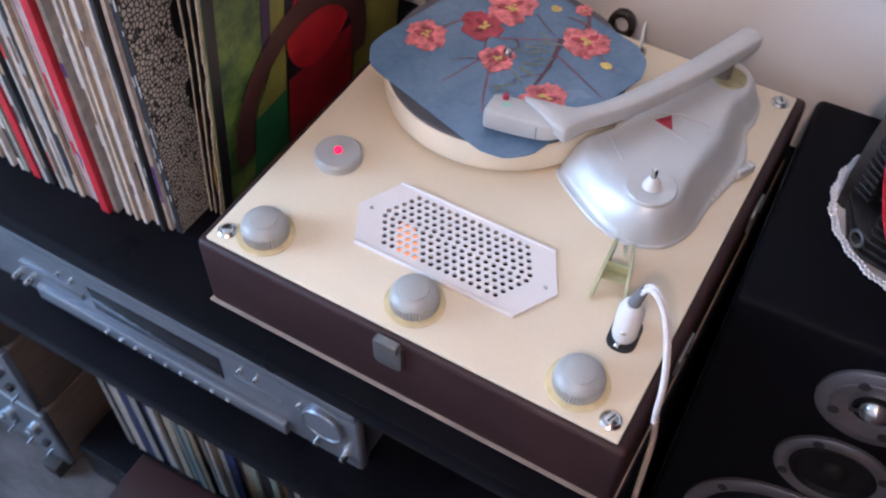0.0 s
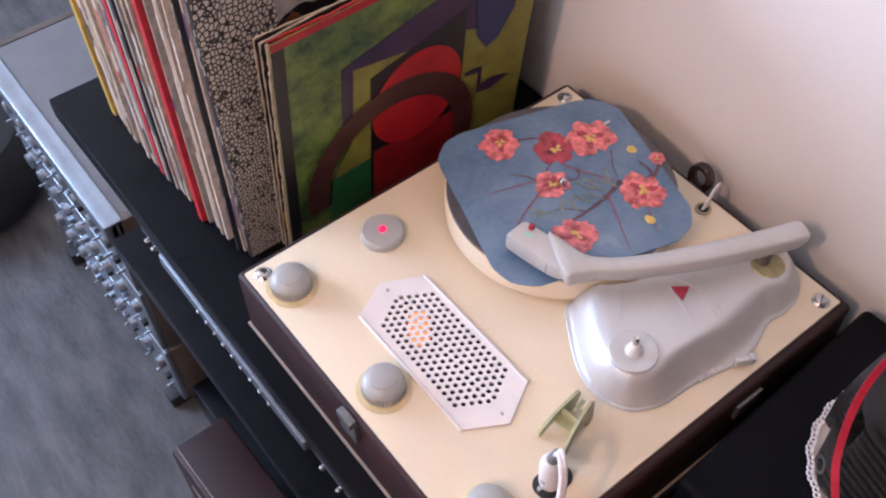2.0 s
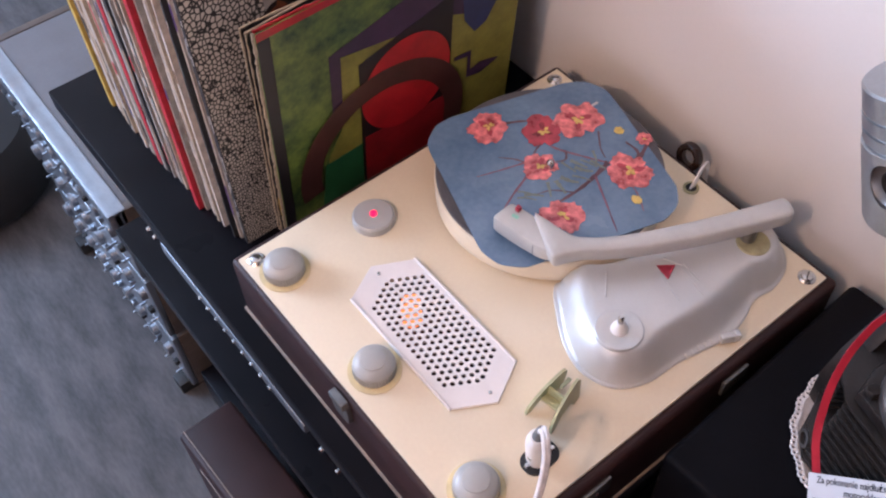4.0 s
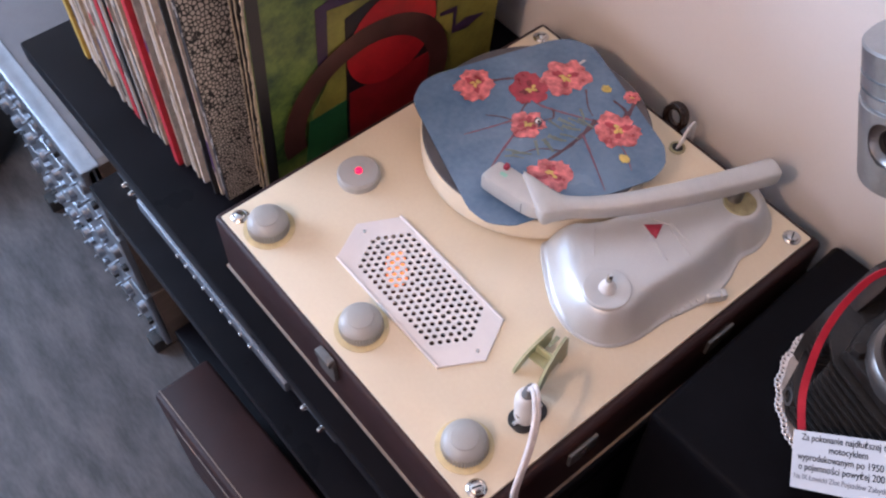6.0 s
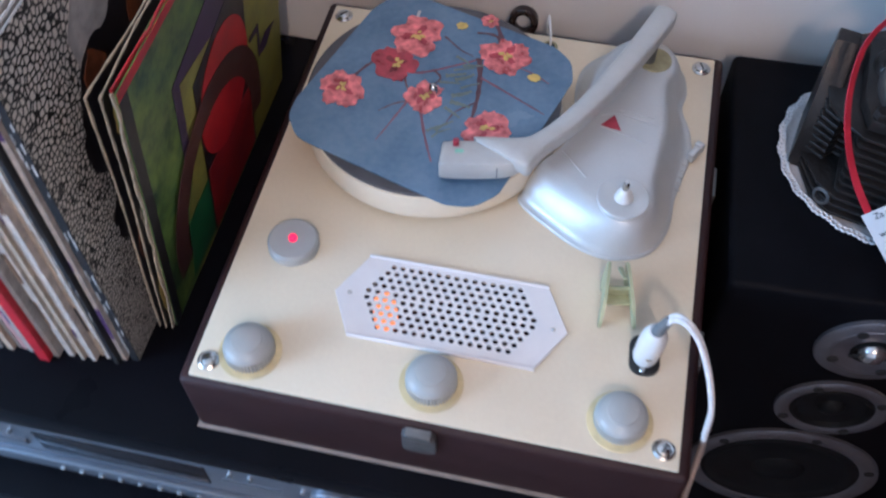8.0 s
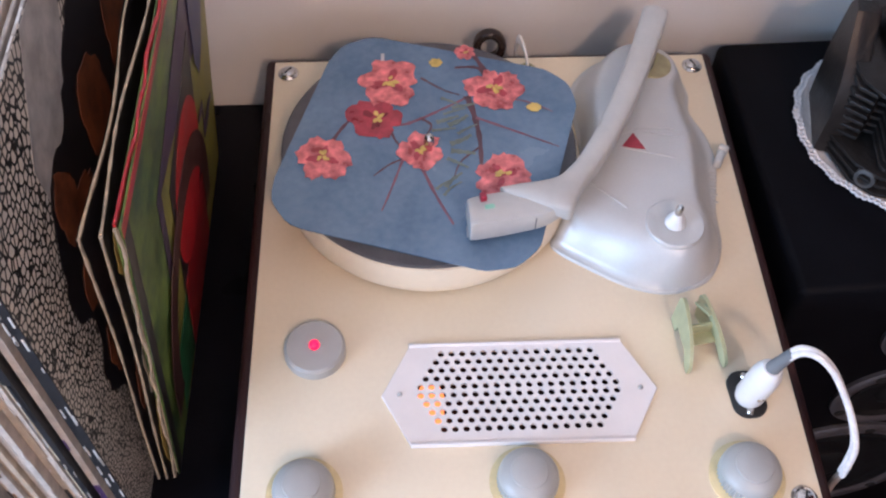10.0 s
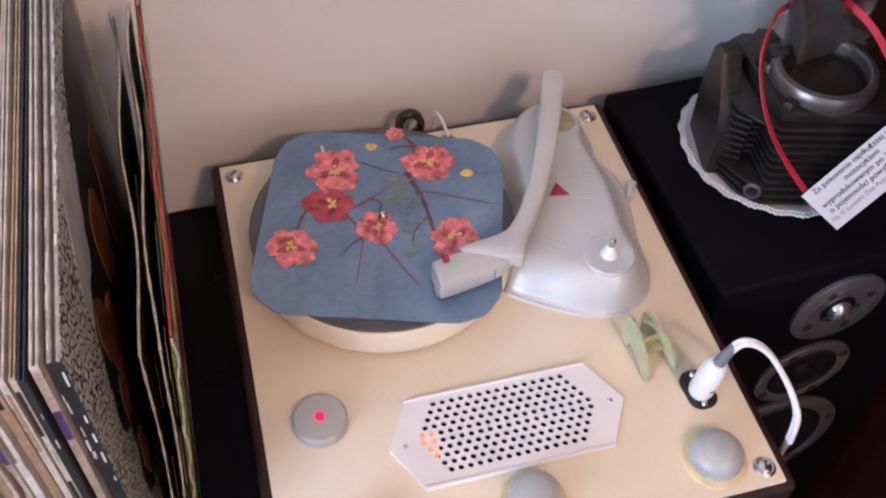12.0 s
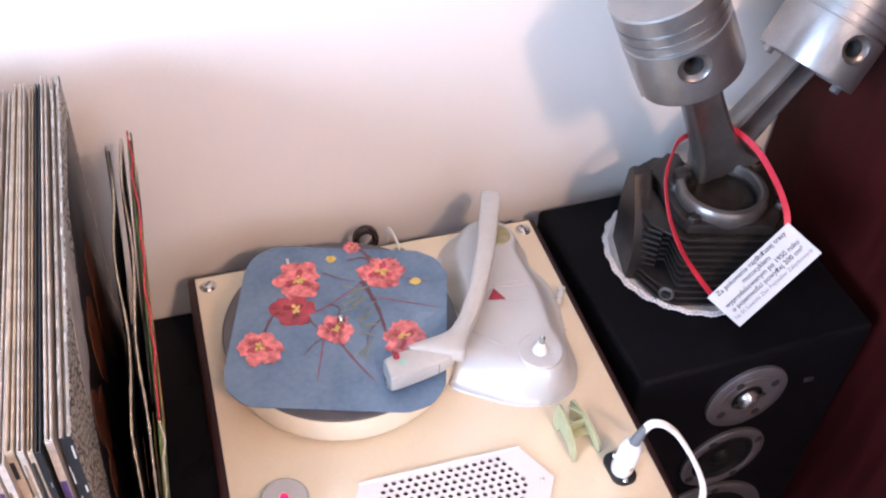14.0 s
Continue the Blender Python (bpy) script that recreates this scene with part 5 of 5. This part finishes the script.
for x in (-0.31, 0.080):
    part("foot", lathe([(0.010, 0), (0.010, 0.014), (0, 0.014)], 20, pose(x, 0.02, 0)), M_alu, rv)
    part("foot", lathe([(0.010, 0), (0.010, 0.014), (0, 0.014)], 20, pose(x, 0.28, 0)), M_blackm, rv)
for x, z in ((0.0855, 0.0445), (0.058, 0.050), (-0.296, 0.046), (-0.312, 0.046)):
    part("jack", lathe([(0.0038, 0), (0.0038, 0.006), (0.003, 0.009), (0, 0.009)], 16, pose(x, -0.006, z, 90, 0, 0)), M_steel, fp)

# ---- disc cases on the base ----
g = random.Random(4)
x = -0.343
ck = ["white", "cream", "pale grey", "tan", "black", "white", "brown", "cream", "navy", "pale grey", "pale green", "black", "tan", "brown", "white", "navy"]
dct = dict(PAL)
i = 0
while x < 0.285:
    w = g.choice((0.0095, 0.0105, 0.0145, 0.008))
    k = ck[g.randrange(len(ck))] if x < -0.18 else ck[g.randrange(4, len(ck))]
    h = 0.186 + g.uniform(-0.004, 0.004)
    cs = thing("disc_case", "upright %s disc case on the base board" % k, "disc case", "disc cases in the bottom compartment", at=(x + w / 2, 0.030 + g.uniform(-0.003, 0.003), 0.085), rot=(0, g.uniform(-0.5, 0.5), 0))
    # palette colours halved: the compartment's shade is put into the case colours
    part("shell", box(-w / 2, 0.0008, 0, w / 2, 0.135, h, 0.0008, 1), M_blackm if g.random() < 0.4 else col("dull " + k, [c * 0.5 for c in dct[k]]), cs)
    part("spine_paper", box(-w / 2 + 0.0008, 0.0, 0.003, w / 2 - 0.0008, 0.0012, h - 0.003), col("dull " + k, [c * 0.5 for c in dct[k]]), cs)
    x += w + 0.0006
    i += 1

# ---- suitcase lid standing before the cabinet ----
ld = thing("suitcase_lid", "brown leatherette suitcase lid standing on the floor", "suitcase lid", at=(-0.221, -0.104, 0.0), rot=(0, 0, 1.5))
part("shell", box(0, 0, 0, 0.36, 0.084, 0.262, 0.006, 3), M_brown, ld, "brown leatherette shell")
part("piping", box(0.001, 0.0080, 0.2612, 0.359, 0.0095, 0.2630, 0.0005), M_trim, ld, "pale piping")
part("piping", box(-0.0008, 0.0080, 0.003, 0.0008, 0.0095, 0.259, 0.0004), M_trim, ld)
part("stitching", box(0.040, -0.0008, 0.216, 0.30, 0.0006, 0.2185, 0.0004), M_trim, ld, "worn pale line on the front")

# ---- three hi-fi units stacked on the floor ----
hx = -0.420
for k in range(3):
    z0 = 0.028 + k * 0.153
    hu = thing("hifi_unit", ("silver hi-fi unit with wooden sides, %s of a stack" % ("bottom", "middle", "top")[k]), "hi-fi unit", "stacked hi-fi units", at=(hx, -0.022, z0))
    part("wooden_side", box(-0.014, 0.004, 0.0, 0.0, 0.385, 0.145, 0.0015), M_walnut, hu, "brown wooden side panel")
    part("wooden_side", box(-0.440, 0.004, 0.0, -0.426, 0.385, 0.145, 0.0015), M_walnut, hu)
    part("cover", box(-0.426, 0.006, 0.004, -0.014, 0.385, 0.144, 0.002), M_amptop, hu, "grey steel cover")
    fr = part("front_panel", box(-0.440, -0.006, 0.004, 0.0, 0.0045, 0.146, 0.002), M_alu, hu, "brushed aluminium front")
    for j in range(9):
        x = -0.030 - j * 0.047
        part("knob", lathe([(0.0105, 0), (0.0100, 0.009), (0.008, 0.0105), (0, 0.0105)], 20, pose(x, -0.006, 0.092, 90, 0, 0)), M_alu, fr)
    for j in range(15):
        x = -0.022 - j * 0.028
        part("lever", box(x - 0.005, -0.014, 0.055 + 0.006 * (j % 3), x + 0.005, -0.006, 0.064 + 0.006 * (j % 3), 0.001), M_alu if j % 4 else M_blackm, fr)
    for j in range(11):
        x = -0.026 - j * 0.038
        part("switch", box(x - 0.0018, -0.017, 0.026, x + 0.0018, -0.006, 0.030, 0.0008), M_alu, fr)
    if k == 2:
        part("bezel", box(-0.440, -0.014, 0.118, 0.0, 0.014, 0.1475, 0.004), M_alu, hu, "smooth silver top bezel")
    if k == 0:
        for x in (-0.030, -0.410):
            part("foot", box(x - 0.014, -0.024, -0.028, x + 0.014, 0.014, 0.0, 0.003), M_blackm, hu, "black rubber foot")
            part("foot", box(x - 0.014, 0.24, -0.028, x + 0.014, 0.27, 0.0, 0.003), M_blackm, hu)

# ---- black floor cushion ----
fc = thing("floor_cushion", "round black floor cushion", "cushion", at=(-1.13, -0.135, 0))
part("cushion", lathe([(0, 0), (0.13, 0), (0.165, 0.02), (0.18, 0.06), (0.175, 0.12), (0.15, 0.155), (0.09, 0.172), (0, 0.178)], 48), M_pouf, fc)
